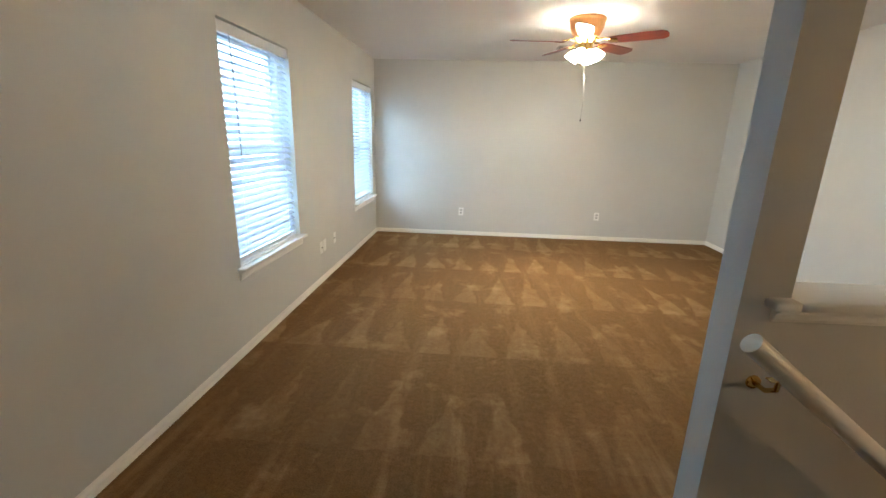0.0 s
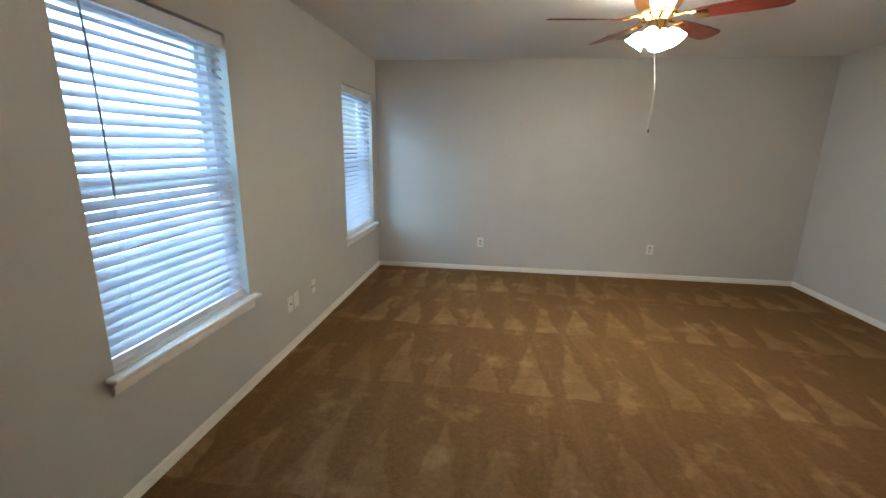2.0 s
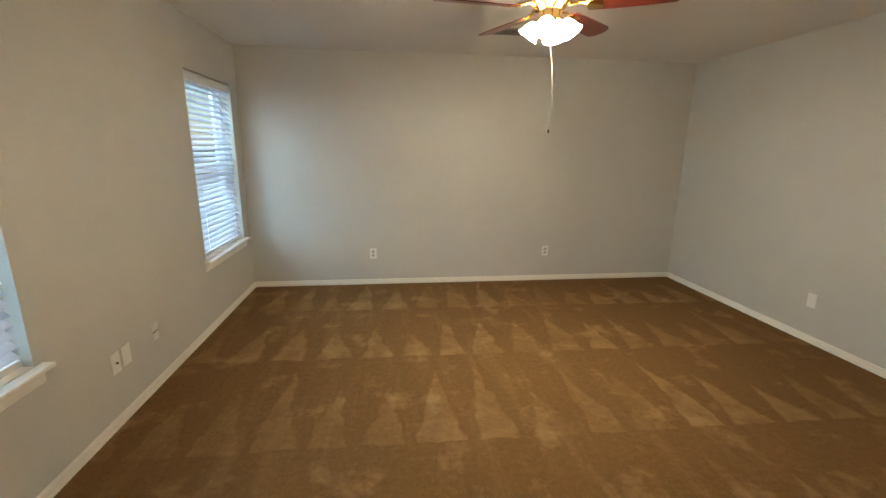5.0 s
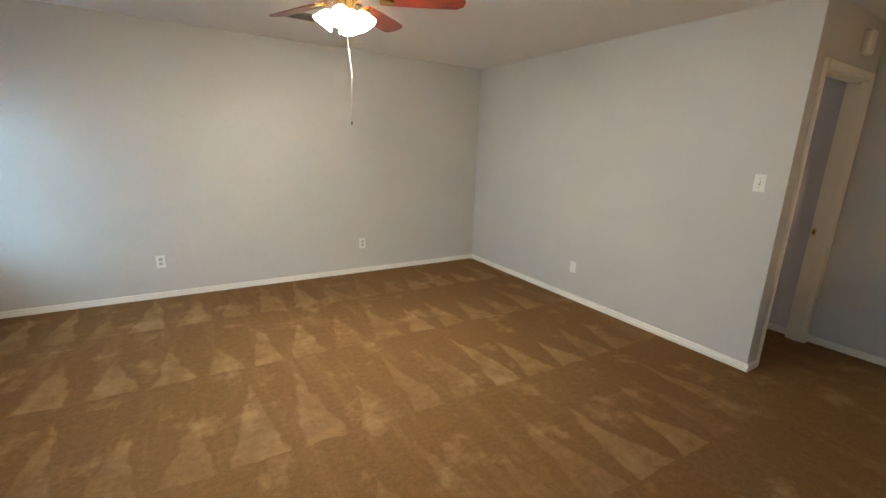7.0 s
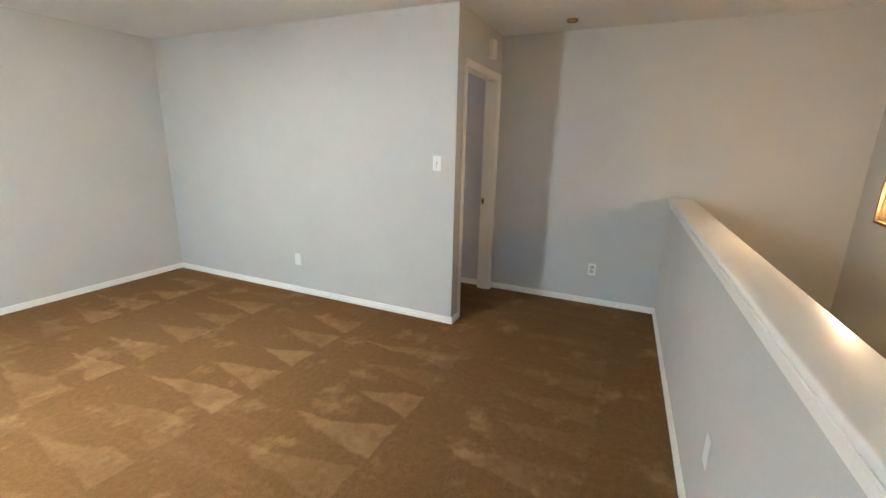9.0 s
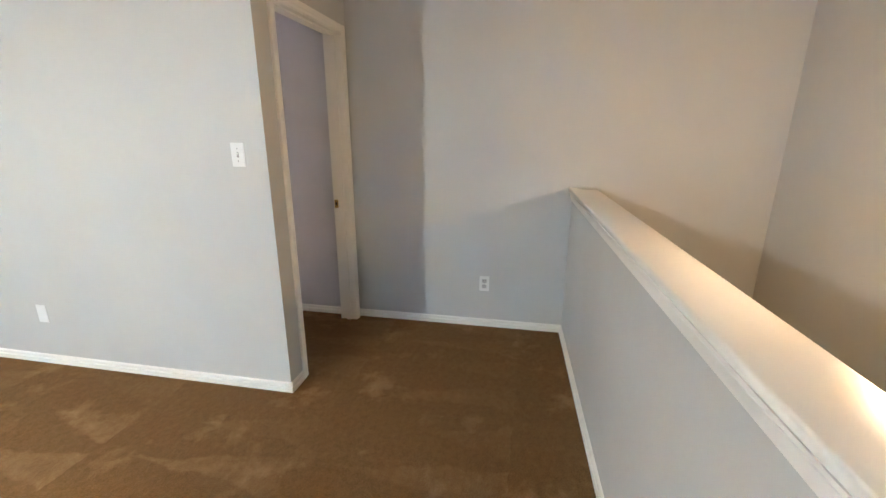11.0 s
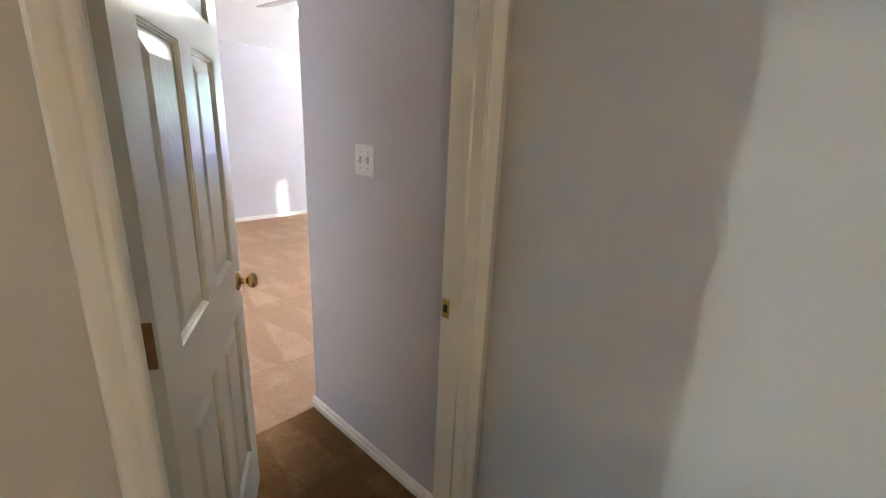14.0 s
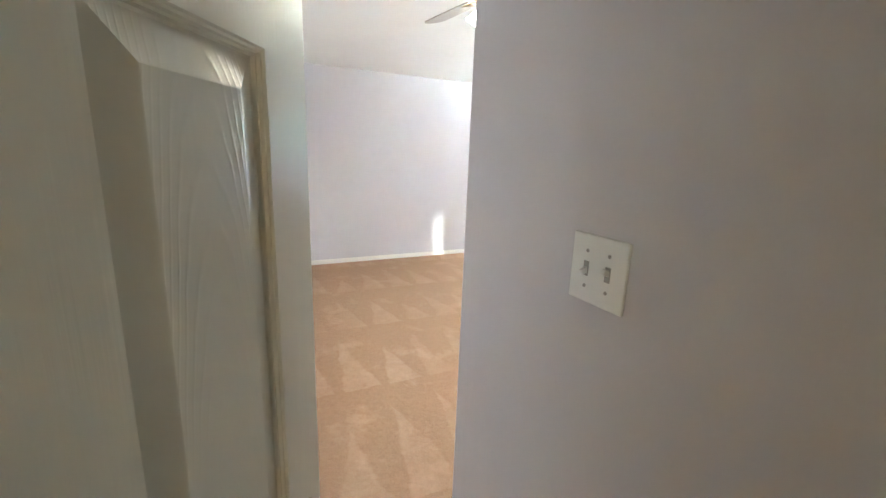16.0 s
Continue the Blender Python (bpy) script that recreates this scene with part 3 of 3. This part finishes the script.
solid("backdrop", box(bmesh.new(), 4.0, 22.0, 10.60, 10.62, -3.0, 1.338), VIOLET_GLOW, "violet-blue glowing panel outside the bedroom windows", "distance", kind="structure")
blind(M1, W1[1] - W1[0], WZ1 - WZ0, "closed white slat blind with a tilt wand, glowing with daylight", TILT)
blind(M2, W2[1] - W2[0], WZ1 - WZ0, "closed white slat blind glowing with daylight", TILT, wand=False)
blind(M3, BW[1] - BW[0], BWZ[1] - BWZ[0], "white slat blind in the bright bedroom window", -67, gap=0.104)


# ---- door and its frame ----
TRIM_PROFILE = ((0, 0), (0.008, 0), (0.010, 0.006), (0.010, 0.016), (0.013, 0.022), (0.015, 0.034), (0.015, 0.046), (0.011, 0.050), (0, 0.050))
frame_ = thing("door_frame", "cream painted door jamb with moulded casing", "door frame", kind="structure")
J = 0.018
part("jamb", soft_box(DX0 - J, DX0, YD - 0.001, YD + TH + 0.001, 0, DZ, 0.002), TRIM, frame_)
part("jamb", soft_box(DX1, DX1 + J, YD - 0.001, YD + TH + 0.001, 0, DZ, 0.002), TRIM, frame_)
part("head_jamb", soft_box(DX0 - J, DX1 + J, YD - 0.001, YD + TH + 0.001, DZ, DZ + J, 0.002), TRIM, frame_)
part("door_stop", soft_box(DX0, DX0 + 0.010, YD + 0.035, YD + 0.072, 0, DZ, 0.002), TRIM, frame_)
part("door_stop", soft_box(DX1 - 0.010, DX1, YD + 0.035, YD + 0.072, 0, DZ, 0.002), TRIM, frame_)
part("door_stop", soft_box(DX0 + 0.010, DX1 - 0.010, YD + 0.035, YD + 0.072, DZ - 0.010, DZ, 0.002), TRIM, frame_)


def casing(x, sgn, y, out):
    """A moulded upright beside the opening; sgn: the side on which it lies."""
    bm = bmesh.new()
    ends = [[bm.verts.new((x + sgn * h, y + out * o, z)) for o, h in TRIM_PROFILE] for z in (0, DZ + 0.055)]
    n = len(TRIM_PROFILE)
    for i in range(n):
        bm.faces.new((ends[0][i], ends[0][(i + 1) % n], ends[1][(i + 1) % n], ends[1][i]))
    bm.faces.new(ends[0])
    bm.faces.new(ends[1][::-1])
    bmesh.ops.recalc_face_normals(bm, faces=bm.faces[:])
    return bm


for y, out in ((YD, -1), (YD + TH, 1)):
    part("casing", casing(DX0 - 0.005, -1, y, out), TRIM, frame_)
    part("casing", casing(DX1 + 0.003, 1, y, out), TRIM, frame_)
    part("head_casing", sweep(TRIM_PROFILE, (DX0 - 0.004, y, DZ + 0.005), (DX1 + 0.002, y, DZ + 0.005), (0, out, 0)), TRIM, frame_)
strike = part("strike_plate", soft_box(DX1 - 0.0025, DX1 + 0.002, YD + 0.086, YD + 0.114, 0.887, 0.947, 0.001), BRASS, frame_, "worn brass strike plate")
part("strike_hole", box(bmesh.new(), DX1 - 0.003, DX1 - 0.002, YD + 0.092, YD + 0.108, 0.904, 0.930), SLOT, strike)

DW, DH, DT = 0.798, 2.030, 0.035
HX, HY = DX0 + 0.009, YD + TH + 0.012
door = thing("door_1", "white six-panel moulded door standing open into the bedroom", "door", pose(HX, HY, 0.012, 0, 0, DOOR_ANGLE), kind="structure")
# local: x from the hinge to the free edge, y from the hall face (-) to the bedroom face (+)
st, mu = 0.114, 0.095
pw = (DW - 2 * st - mu) / 2
cols = ((st, st + pw), (st + pw + mu, DW - st))
rowsz = ((0.235, 0.80), (0.985, 1.595), (1.69, 1.905))
Y0, Y1 = -DT - 0.004, -0.004
slab = bmesh.new()
for x0, x1 in ((0, st), (st + pw, st + pw + mu), (DW - st, DW)):
    box(slab, x0, x1, Y0, Y1, 0, DH)
for x0, x1 in cols:
    for z0, z1 in ((0, 0.235), (0.80, 0.985), (1.595, 1.69), (1.905, DH)):
        box(slab, x0, x1, Y0, Y1, z0, z1)
bmesh.ops.remove_doubles(slab, verts=slab.verts[:], dist=1e-5)
part("door_slab", slab, DOORPAINT, door)


def door_panel(x0, x1, z0, z1):
    """Raised panel: stepped sticking down to a groove, then a bevel up to the field, on both faces."""
    bm = bmesh.new()
    for face, s in ((Y0, 1), (Y1, -1)):
        rings = []
        for inset, depth in ((0, 0), (0.0018, 0.0036), (0.0045, 0.0039), (0.0060, 0.0078), (0.0085, 0.0081), (0.0100, 0.0128), (0.0130, 0.0135), (0.0490, 0.0040), (0.0505, 0.0037)):
            y = face + s * depth
            rings.append([bm.verts.new(p) for p in ((x0 + inset, y, z0 + inset), (x1 - inset, y, z0 + inset), (x1 - inset, y, z1 - inset), (x0 + inset, y, z1 - inset))])
        for a, b in zip(rings, rings[1:]):
            for i in range(4):
                bm.faces.new((a[i], a[(i + 1) % 4], b[(i + 1) % 4], b[i]))
        bm.faces.new(rings[-1])
    bmesh.ops.recalc_face_normals(bm, faces=bm.faces[:])
    return bm


for x0, x1 in cols:
    for z0, z1 in rowsz:
        panel = part("door_panel", door_panel(x0, x1, z0, z1), PANELPAINT, door)
        panel.data.materials.append(SLOPEPAINT)
        for p in panel.data.polygons:
            p.material_index = 0 if (abs(p.normal.y) > 0.999 and p.area > 0.01) or (0.02 < abs(p.normal.z) < 0.4 and p.area > 0.002) else 1
KX, KZ = DW - 0.066, 0.90
KNOB = ((0, 0), (0.033, 0), (0.033, 0.003), (0.029, 0.008), (0.016, 0.011), (0.0115, 0.016), (0.0105, 0.026), (0.013, 0.031), (0.023, 0.037), (0.0265, 0.046), (0.0255, 0.055), (0.019, 0.062), (0.010, 0.064), (0, 0.0645))
part("door_knob", revolve(KNOB, 28), BRASS, door, "polished brass door knob", True, pose(KX, Y0, KZ, 90, 0, 0))
part("door_knob", revolve(KNOB, 28), BRASS, door, "polished brass door knob", True, pose(KX, Y1, KZ, -90, 0, 0))
part("latch_plate", soft_box(DW - 0.001, DW + 0.0015, (Y0 + Y1) / 2 - 0.012, (Y0 + Y1) / 2 + 0.012, KZ - 0.028, KZ + 0.028, 0.0006), BRASS, door)
for z in (0.18, 1.05, 1.83):
    h = part("hinge", join(soft_box(-0.0025, 0.0, Y0 + 0.006, Y1, z - 0.045, z + 0.045, 0.001), tube(((-0.004, 0.004, z - 0.045), (-0.004, 0.004, z + 0.045)), 0.006, 10)), HINGE, door, "antique brass butt hinge")
    part("jamb_leaf", soft_box(DX0 - 0.0005, DX0 + 0.002, YD + TH - 0.034, YD + TH, z - 0.033, z + 0.057, 0.0008), HINGE, frame_)


# ---- ceiling fans ----
def ceiling_fan(m, label, blade_mat, shade_mat, turn, arms):
    t = thing("ceiling_fan", label, "ceiling fan", m)
    part("mounting_ring", revolve(((0.0, 0.0), (0.146, 0.0), (0.154, -0.006), (0.156, -0.022), (0.150, -0.030), (0.0, -0.030)), 36), HOUSING, t, smooth=True)
    part("motor_housing", revolve(((0.0, -0.030), (0.146, -0.030), (0.146, -0.050), (0.138, -0.085), (0.122, -0.120), (0.108, -0.140), (0.098, -0.150), (0.0, -0.150)), 36), HOUSING, t, "copper-brown motor housing", True)
    part("switch_housing", revolve(((0.0, -0.150), (0.105, -0.150), (0.110, -0.165), (0.075, -0.190), (0.062, -0.200), (0.062, -0.245), (0.070, -0.255), (0.055, -0.275), (0.0, -0.280)), 32), BRASS, t, smooth=True)
    bl = bmesh.new()
    outline = ((0.19, -0.050), (0.30, -0.062), (0.50, -0.070), (0.615, -0.070), (0.65, -0.045), (0.66, 0.0), (0.65, 0.045), (0.615, 0.070), (0.50, 0.070), (0.30, 0.062), (0.19, 0.050))
    top = [bl.verts.new((x, y, 0.003)) for x, y in outline]
    bot = [bl.verts.new((x, y, -0.003)) for x, y in outline]
    bl.faces.new(top)
    bl.faces.new(bot[::-1])
    for i in range(len(top)):
        j = (i + 1) % len(top)
        bl.faces.new((bot[i], bot[j], top[j], top[i]))
    blade_mesh = mesh_of("blade", bl, blade_mat)
    iron = join(tube(((0.095, 0, 0.012), (0.13, 0.012, 0.022), (0.165, -0.010, 0.012), (0.20, 0.0, 0.004)), 0.009, 8), soft_box(0.19, 0.27, -0.042, 0.042, -0.0075, -0.0032, 0.002))
    iron_mesh = mesh_of("blade_iron", iron, BRASS, True)
    for i in range(5):
        b = new("blade", blade_mesh)
        b.parent = t
        b.matrix_basis = pose(0, 0, -0.190, 0, 0, turn + 72 * i) @ pose(0, 0, 0, -13, 0, 0)
        tagged(b, "dark red mahogany fan blade" if blade_mat is BLADE else "pale fan blade")
        k = new("blade_iron", iron_mesh)
        k.parent = b
    for i in range(arms):
        a = turn + 20 + 360 / arms * i
        arm = part("light_arm", tube(((0.040, 0, -0.250), (0.060, 0, -0.246), (0.078, 0, -0.254), (0.082, 0, -0.266)), 0.008, 8), BRASS, t, smooth=True, at=pose(0, 0, 0, 0, 0, a))
        sh = revolve(((0.020, 0.0), (0.028, -0.010), (0.043, -0.034), (0.049, -0.058), (0.060, -0.082), (0.057, -0.082), (0.046, -0.058), (0.040, -0.034), (0.024, -0.010), (0.0, -0.005)), 20)
        part("shade", sh, shade_mat, t, "lit frosted tulip glass shade", True, pose(0, 0, 0, 0, 0, a) @ pose(0.076, 0, -0.258, 0, -36, 0))
        part("bulb", revolve(((0, -0.020), (0.012, -0.022), (0.020, -0.042), (0.022, -0.056), (0.014, -0.072), (0, -0.077)), 14), FAN_BULB if shade_mat is SHADE_LIT else SHADE_BED, t, "glowing bulb", True, pose(0, 0, 0, 0, 0, a) @ pose(0.076, 0, -0.258, 0, -36, 0))
    part("pull_chain", tube(((0.0, -0.03, -0.285), (0.0, -0.035, -0.40), (0.012, -0.05, -0.52), (0.018, -0.055, -0.60)), 0.0020, 6), PLASTIC, t, "white pull cord")
    part("pull_chain_end", tube(((0.018, -0.055, -0.60), (0.016, -0.057, -0.72), (0.010, -0.06, -0.835)), 0.0016, 6), GREY_METAL, t)
    part("fob", revolve(((0, 0.012), (0.004, 0.010), (0.006, 0.0), (0.004, -0.012), (0, -0.013)), 10), SLOT, t, at=pose(0.010, -0.06, -0.84))
    part("finial", revolve(((0, 0.0), (0.010, 0.0), (0.014, -0.012), (0.012, -0.030), (0.006, -0.042), (0, -0.043)), 12), BRASS, t, smooth=True, at=pose(-0.012, -0.02, -0.276))
    part("pull_chain", tube(((-0.030, -0.035, -0.270), (-0.034, -0.040, -0.36), (-0.032, -0.042, -0.395)), 0.0035, 6), BRASS, t, "short brass pull chain")
    return t


HOUSING = plain("copper_brown_metal", (0.62, 0.30, 0.12), 0.5, 0.75, 0.08)
PALE_BLADE = plain("pale_blade", (0.34, 0.30, 0.26), 0.4)
ceiling_fan(pose(0.780, 4.770, H), "brass ceiling fan with mahogany blades and lit shades", BLADE, SHADE_LIT, FAN_TURN, 4)
ceiling_fan(pose(4.97, 5.52, H), "pale ceiling fan with lit shades in the bedroom", PALE_BLADE, SHADE_BED, 95.0, 3)


# ---- lantern over the stairs ----
def lantern(m):
    t = thing("pendant_lantern", "bronze lantern with clear glass on a chain above the stairs", "pendant lamp", m)
    a, z0, z1, zt = 0.074, 0.0, 0.160, 0.214
    bar = 0.005
    for sx in (-1, 1):
        for sy in (-1, 1):
            part("corner_bar", soft_box(sx * a - bar, sx * a + bar, sy * a - bar, sy * a + bar, z0, z1 + 0.006, 0.0015), BRONZE, t)
            pts = [(sx * a * math.cos(u * math.pi / 2), sy * a * math.cos(u * math.pi / 2), z1 + (zt - z1) * math.sin(u * math.pi / 2)) for u in [i / 8 for i in range(9)]]
            part("arch_bar", tube(pts, 0.005, 6), BRONZE, t)
    base = bmesh.new()
    for x0, x1, y0, y1 in ((-a, a, -a - bar, -a + bar), (-a, a, a - bar, a + bar), (-a - bar, -a + bar, -a, a), (a - bar, a + bar, -a, a)):
        box(base, x0, x1, y0, y1, z0 - 0.007, z0 + 0.004)
    part("base_frame", base, BRONZE, t)
    part("cross_bar", box(bmesh.new(), -a, a, -0.012, 0.012, z0 - 0.006, z0 - 0.001), BRONZE, t)
    part("bottom_finial", revolve(((0, 0), (0.009, 0), (0.010, -0.008), (0.004, -0.014), (0, -0.016)), 12), BRONZE, t, at=pose(0, 0, z0 - 0.006))
    for r in range(4):
        g = part("glass_pane", box(bmesh.new(), -a + bar, a - bar, -0.0012, 0.0012, z0 + 0.004, z1), LANTERN_GLASS, t, at=pose(0, 0, 0, 0, 0, 90 * r) @ pose(0, -a, 0))
        g.visible_shadow = False
        bm = bmesh.new()
        prev = None
        for i in range(9):
            u = i / 8 * math.pi / 2
            h = a * math.cos(u) - 0.002
            z = z1 + (zt - z1) * math.sin(u) - 0.003
            cur = [bm.verts.new((-max(h, 0.001), -max(h, 0.001), z)), bm.verts.new((max(h, 0.001), -max(h, 0.001), z))]
            if prev:
                bm.faces.new((prev[0], prev[1], cur[1], cur[0]))
            prev = cur
        bmesh.ops.solidify(bm, geom=bm.faces[:], thickness=0.002)
        g = part("curved_pane", bm, LANTERN_GLASS, t, at=pose(0, 0, 0, 0, 0, 90 * r))
        g.visible_shadow = False
    part("candle_sleeve", revolve(((0, 0), (0.030, 0), (0.030, 0.006), (0.012, 0.008), (0.012, 0.060), (0, 0.060)), 16), PLASTIC, t)
    part("bulb", revolve(((0, 0.058), (0.010, 0.060), (0.017, 0.070), (0.026, 0.088), (0.027, 0.102), (0.020, 0.120), (0.009, 0.130), (0, 0.132)), 20), BULB_LIT, t, "glowing warm bulb", True)
    part("loop", tube([(0.012 * math.cos(k * math.pi / 6), 0, zt + 0.012 + 0.012 * math.sin(k * math.pi / 6)) for k in range(12)], 0.003, 6, True), BRONZE, t)
    link = tube([(0.008 * math.cos(k * math.pi / 6), 0, 0.019 * math.sin(k * math.pi / 6)) for k in range(12)], 0.0022, 5, True)
    me = mesh_of("chain_link", link, BRONZE, True)
    top = H - m.translation.z
    n = int((top - zt - 0.055) / 0.033)
    for i in range(n):
        o = new("chain_link", me)
        o.parent = t
        o.matrix_basis = pose(0, 0, zt + 0.038 + i * (top - zt - 0.055) / n, 0, 0, 90 * (i % 2))
    part("canopy", revolve(((0, 0), (0.062, 0), (0.058, -0.014), (0.020, -0.026), (0.006, -0.034), (0, -0.034)), 24), BRONZE, t, smooth=True, at=pose(0, 0, top))
    part("cord", tube(((0, 0, 0.14), (0.003, 0.002, (top + zt) / 2), (0, 0, top - 0.02)), 0.002, 6), PLASTIC, t)
    return t


lantern(pose(2.50, 1.20, 1.200, 0, 0, -4))

# ---- handrail on the stair side of the half wall ----
rail = thing("handrail", "white painted round wooden handrail on brass brackets", "handrail", SKEW)
RY = YH0 - 0.080
r0, slope = Vector((0.530, RY, 0.982)), math.tan(radians(38.9))
rlen = 3.3
part("rail_end", tube([(r0.x - 0.001, RY, r0.z + 0.001 * slope), (r0.x + 0.075, RY, r0.z - 0.075 * slope)], 0.0263, 20), TRIM, rail, "bare white end of the rail", True)
part("rail", tube([(r0.x + k * rlen / 6, RY, r0.z - k * rlen / 6 * slope) for k in range(7)], 0.0255, 20), RAILPAINT, rail, smooth=True)
for dx in (0.085, 1.4, 2.8):
    bz = r0.z - dx * slope - 0.024
    b = part("bracket", tube(((r0.x + dx, RY, bz), (r0.x + dx, RY + 0.004, bz - 0.03), (r0.x + dx, RY + 0.035, bz - 0.052), (r0.x + dx, YH0 - 0.004, bz - 0.055)), 0.0065, 8), BRASS, rail, "brass rail bracket", True)
    part("wall_rose", revolve(((0, 0), (0.019, 0), (0.018, 0.004), (0.009, 0.008), (0, 0.008)), 18), BRASS, b, smooth=True, at=pose(r0.x + dx, YH0, bz - 0.055, 90, 0, 0))
    part("saddle", soft_box(r0.x + dx - 0.028, r0.x + dx + 0.028, RY - 0.010, RY + 0.010, bz - 0.003, bz + 0.001, 0.001), BRASS, b)


# ---- wall plates. Local: x along the wall, y out of the wall, z up ----
def wall_plate(m, kind, label, category, group="wall plates"):
    t = thing({"outlet": "electrical_outlet", "switch": "light_switch", "switch2": "light_switch", "blank": "blank_plate", "coax": "cable_plate", "pair": "data_plate"}[kind], label, category, m, group)
    w = {"switch2": 0.116}.get(kind, 0.072)
    h = 0.116
    if kind == "pair":
        for z in (-0.030, 0.030):
            part("plate", soft_box(-0.030, 0.030, 0, 0.007, z - 0.026, z + 0.026, 0.002), PLASTIC, t)
        part("groove", box(bmesh.new(), -0.026, 0.026, 0, 0.004, -0.004, 0.004), SLOT, t)
        return t
    part("plate", soft_box(-w / 2, w / 2, 0, 0.006, -h / 2, h / 2, 0.0025), PLASTIC, t)
    if kind == "outlet":
        for z in (-0.021, 0.021):
            f = part("receptacle", soft_box(-0.017, 0.017, 0.004, 0.0085, z - 0.0145, z + 0.0145, 0.004), RECEPT, t)
            for x, hh in ((-0.006, 0.008), (0.006, 0.006)):
                part("slot", box(bmesh.new(), x - 0.0014, x + 0.0014, 0.0082, 0.0089, z + 0.002 - hh / 2 + 0.002, z + 0.002 + hh / 2 + 0.002), SLOT, f)
            part("ground_hole", tube(((0, 0.0082, z - 0.008), (0, 0.0089, z - 0.008)), 0.0026, 8), SLOT, f)
        part("screw", tube(((0, 0.0058, 0), (0, 0.0068, 0)), 0.003, 8), STEEL, t)
    elif kind in ("switch", "switch2"):
        xs = (0,) if kind == "switch" else (-0.023, 0.023)
        for i, x in enumerate(xs):
            up = 1 if i == 0 else -1
            part("toggle_slot", box(bmesh.new(), x - 0.0055, x + 0.0055, 0.0055, 0.0066, -0.0125, 0.0125), GREY_METAL, t)
            part("toggle", soft_box(x - 0.0035, x + 0.0035, 0.004, 0.019, -0.005, 0.005, 0.0015), PLASTIC, t, at=pose(0, 0, 0, 22 * up, 0, 0))
            for z in (-0.030, 0.030):
                part("screw", tube(((x, 0.0055, z), (x, 0.0068, z)), 0.0032, 8), GREY_METAL, t)
    elif kind == "coax":
        part("connector", tube(((0, 0.005, 0.0), (0, 0.015, 0.0)), 0.0055, 10), SLOT, t)
    elif kind == "blank":
        for z in (-0.030, 0.030):
            part("screw", tube(((0, 0.0055, z), (0, 0.0066, z)), 0.003, 8), PLASTIC, t)
    return t


RECEPT = plain("grey_receptacle", (0.50, 0.49, 0.46), 0.4)
NORTH, EAST, WESTW, HALL = 180, 90, -90, 0
wall_plate(pose(-0.315, YN, 0.352, 0, 0, NORTH), "outlet", "white duplex outlet on the grey wall", "outlet")
wall_plate(pose(1.662, YN, 0.352, 0, 0, NORTH), "outlet", "white duplex outlet on the grey wall", "outlet")
wall_plate(pose(XE, 5.125, 0.340, 0, 0, EAST), "blank", "white blank cover plate low on the wall", "wall plate")
wall_plate(pose(XE, 3.638, 1.320, 0, 0, EAST), "switch", "white single toggle switch beside the corner", "light switch")
wall_plate(pose(XF, 2.492, 0.341, 0, 0, EAST), "outlet", "white duplex outlet on the end wall", "outlet")
wall_plate(pose(XF, 4.110, 1.320, 0, 0, EAST), "switch2", "white double toggle switch inside the doorway", "light switch")
wall_plate(pose(XW, 4.565, 0.345, 0, 0, WESTW), "coax", "white cable plate with a dark connector", "wall plate")
wall_plate(pose(XW, 4.660, 0.348, 0, 0, WESTW), "blank", "white blank plate next to the cable plate", "wall plate")
wall_plate(pose(XW, 4.962, 0.352, 0, 0, WESTW), "pair", "small white two-part jack plate", "wall plate")
wall_plate(SKEW @ pose(1.82, YH1, 0.41, 0, 0, 0), "blank", "white plate on the half wall", "wall plate")

# ---- ceiling vent, bracket ring, chime, loose strips ----
vent = thing("ceiling_vent", "grey metal air register in the ceiling", "air vent", pose(0.892, 5.993, H, 0, 0, 0))
part("vent_frame", join(box(bmesh.new(), -0.15, 0.15, -0.09, -0.07, -0.008, 0), box(bmesh.new(), -0.15, 0.15, 0.07, 0.09, -0.008, 0), box(bmesh.new(), -0.15, -0.13, -0.07, 0.07, -0.008, 0), box(bmesh.new(), 0.13, 0.15, -0.07, 0.07, -0.008, 0)), GREY_METAL, vent)
part("backing", box(bmesh.new(), -0.13, 0.13, -0.07, 0.07, -0.002, 0), SLOT, vent)
for i in range(7):
    part("slat", box(bmesh.new(), -0.13, 0.13, -0.009, 0.009, -0.0008, 0.0008), GREY_METAL, vent, at=pose(0, -0.06 + 0.02 * i, -0.006, 38, 0, 0))

ring = thing("ceiling_bracket", "small round bronze mounting ring on the ceiling", "bracket", pose(3.966, 2.82, H))
part("ring_band", revolve(((0.030, 0), (0.044, 0), (0.044, -0.016), (0.040, -0.018), (0.030, -0.012), (0.030, 0)), 24), HINGE, ring)
part("centre_disc", revolve(((0, 0), (0.029, 0), (0.027, -0.005), (0, -0.006)), 20), PLASTIC, ring)

chime = thing("door_chime", "small white door chime box above the doorway", "door chime", pose(3.95, YD, 2.26, 0, 0, 180))
part("chime_cover", soft_box(-0.055, 0.055, 0, 0.045, -0.075, 0.075, 0.008), TRIM, chime)
part("chime_grille", soft_box(-0.040, 0.040, 0.044, 0.047, -0.055, -0.020, 0.001), TRIM, chime)

for x, y, rz in ((4.262, 1.835, 96), (4.205, 1.815, 84)):
    solid("metal_strip", join(soft_box(-0.058, 0.058, -0.008, 0.008, 0, 0.003, 0.001), box(bmesh.new(), -0.058, -0.055, -0.008, 0.008, 0.003, 0.012)), STEEL, "thin bare metal strip lying on the cap", "metal strip", group="loose metal strips", m=pose(x, y, CAPZ, 0, 0, rz))
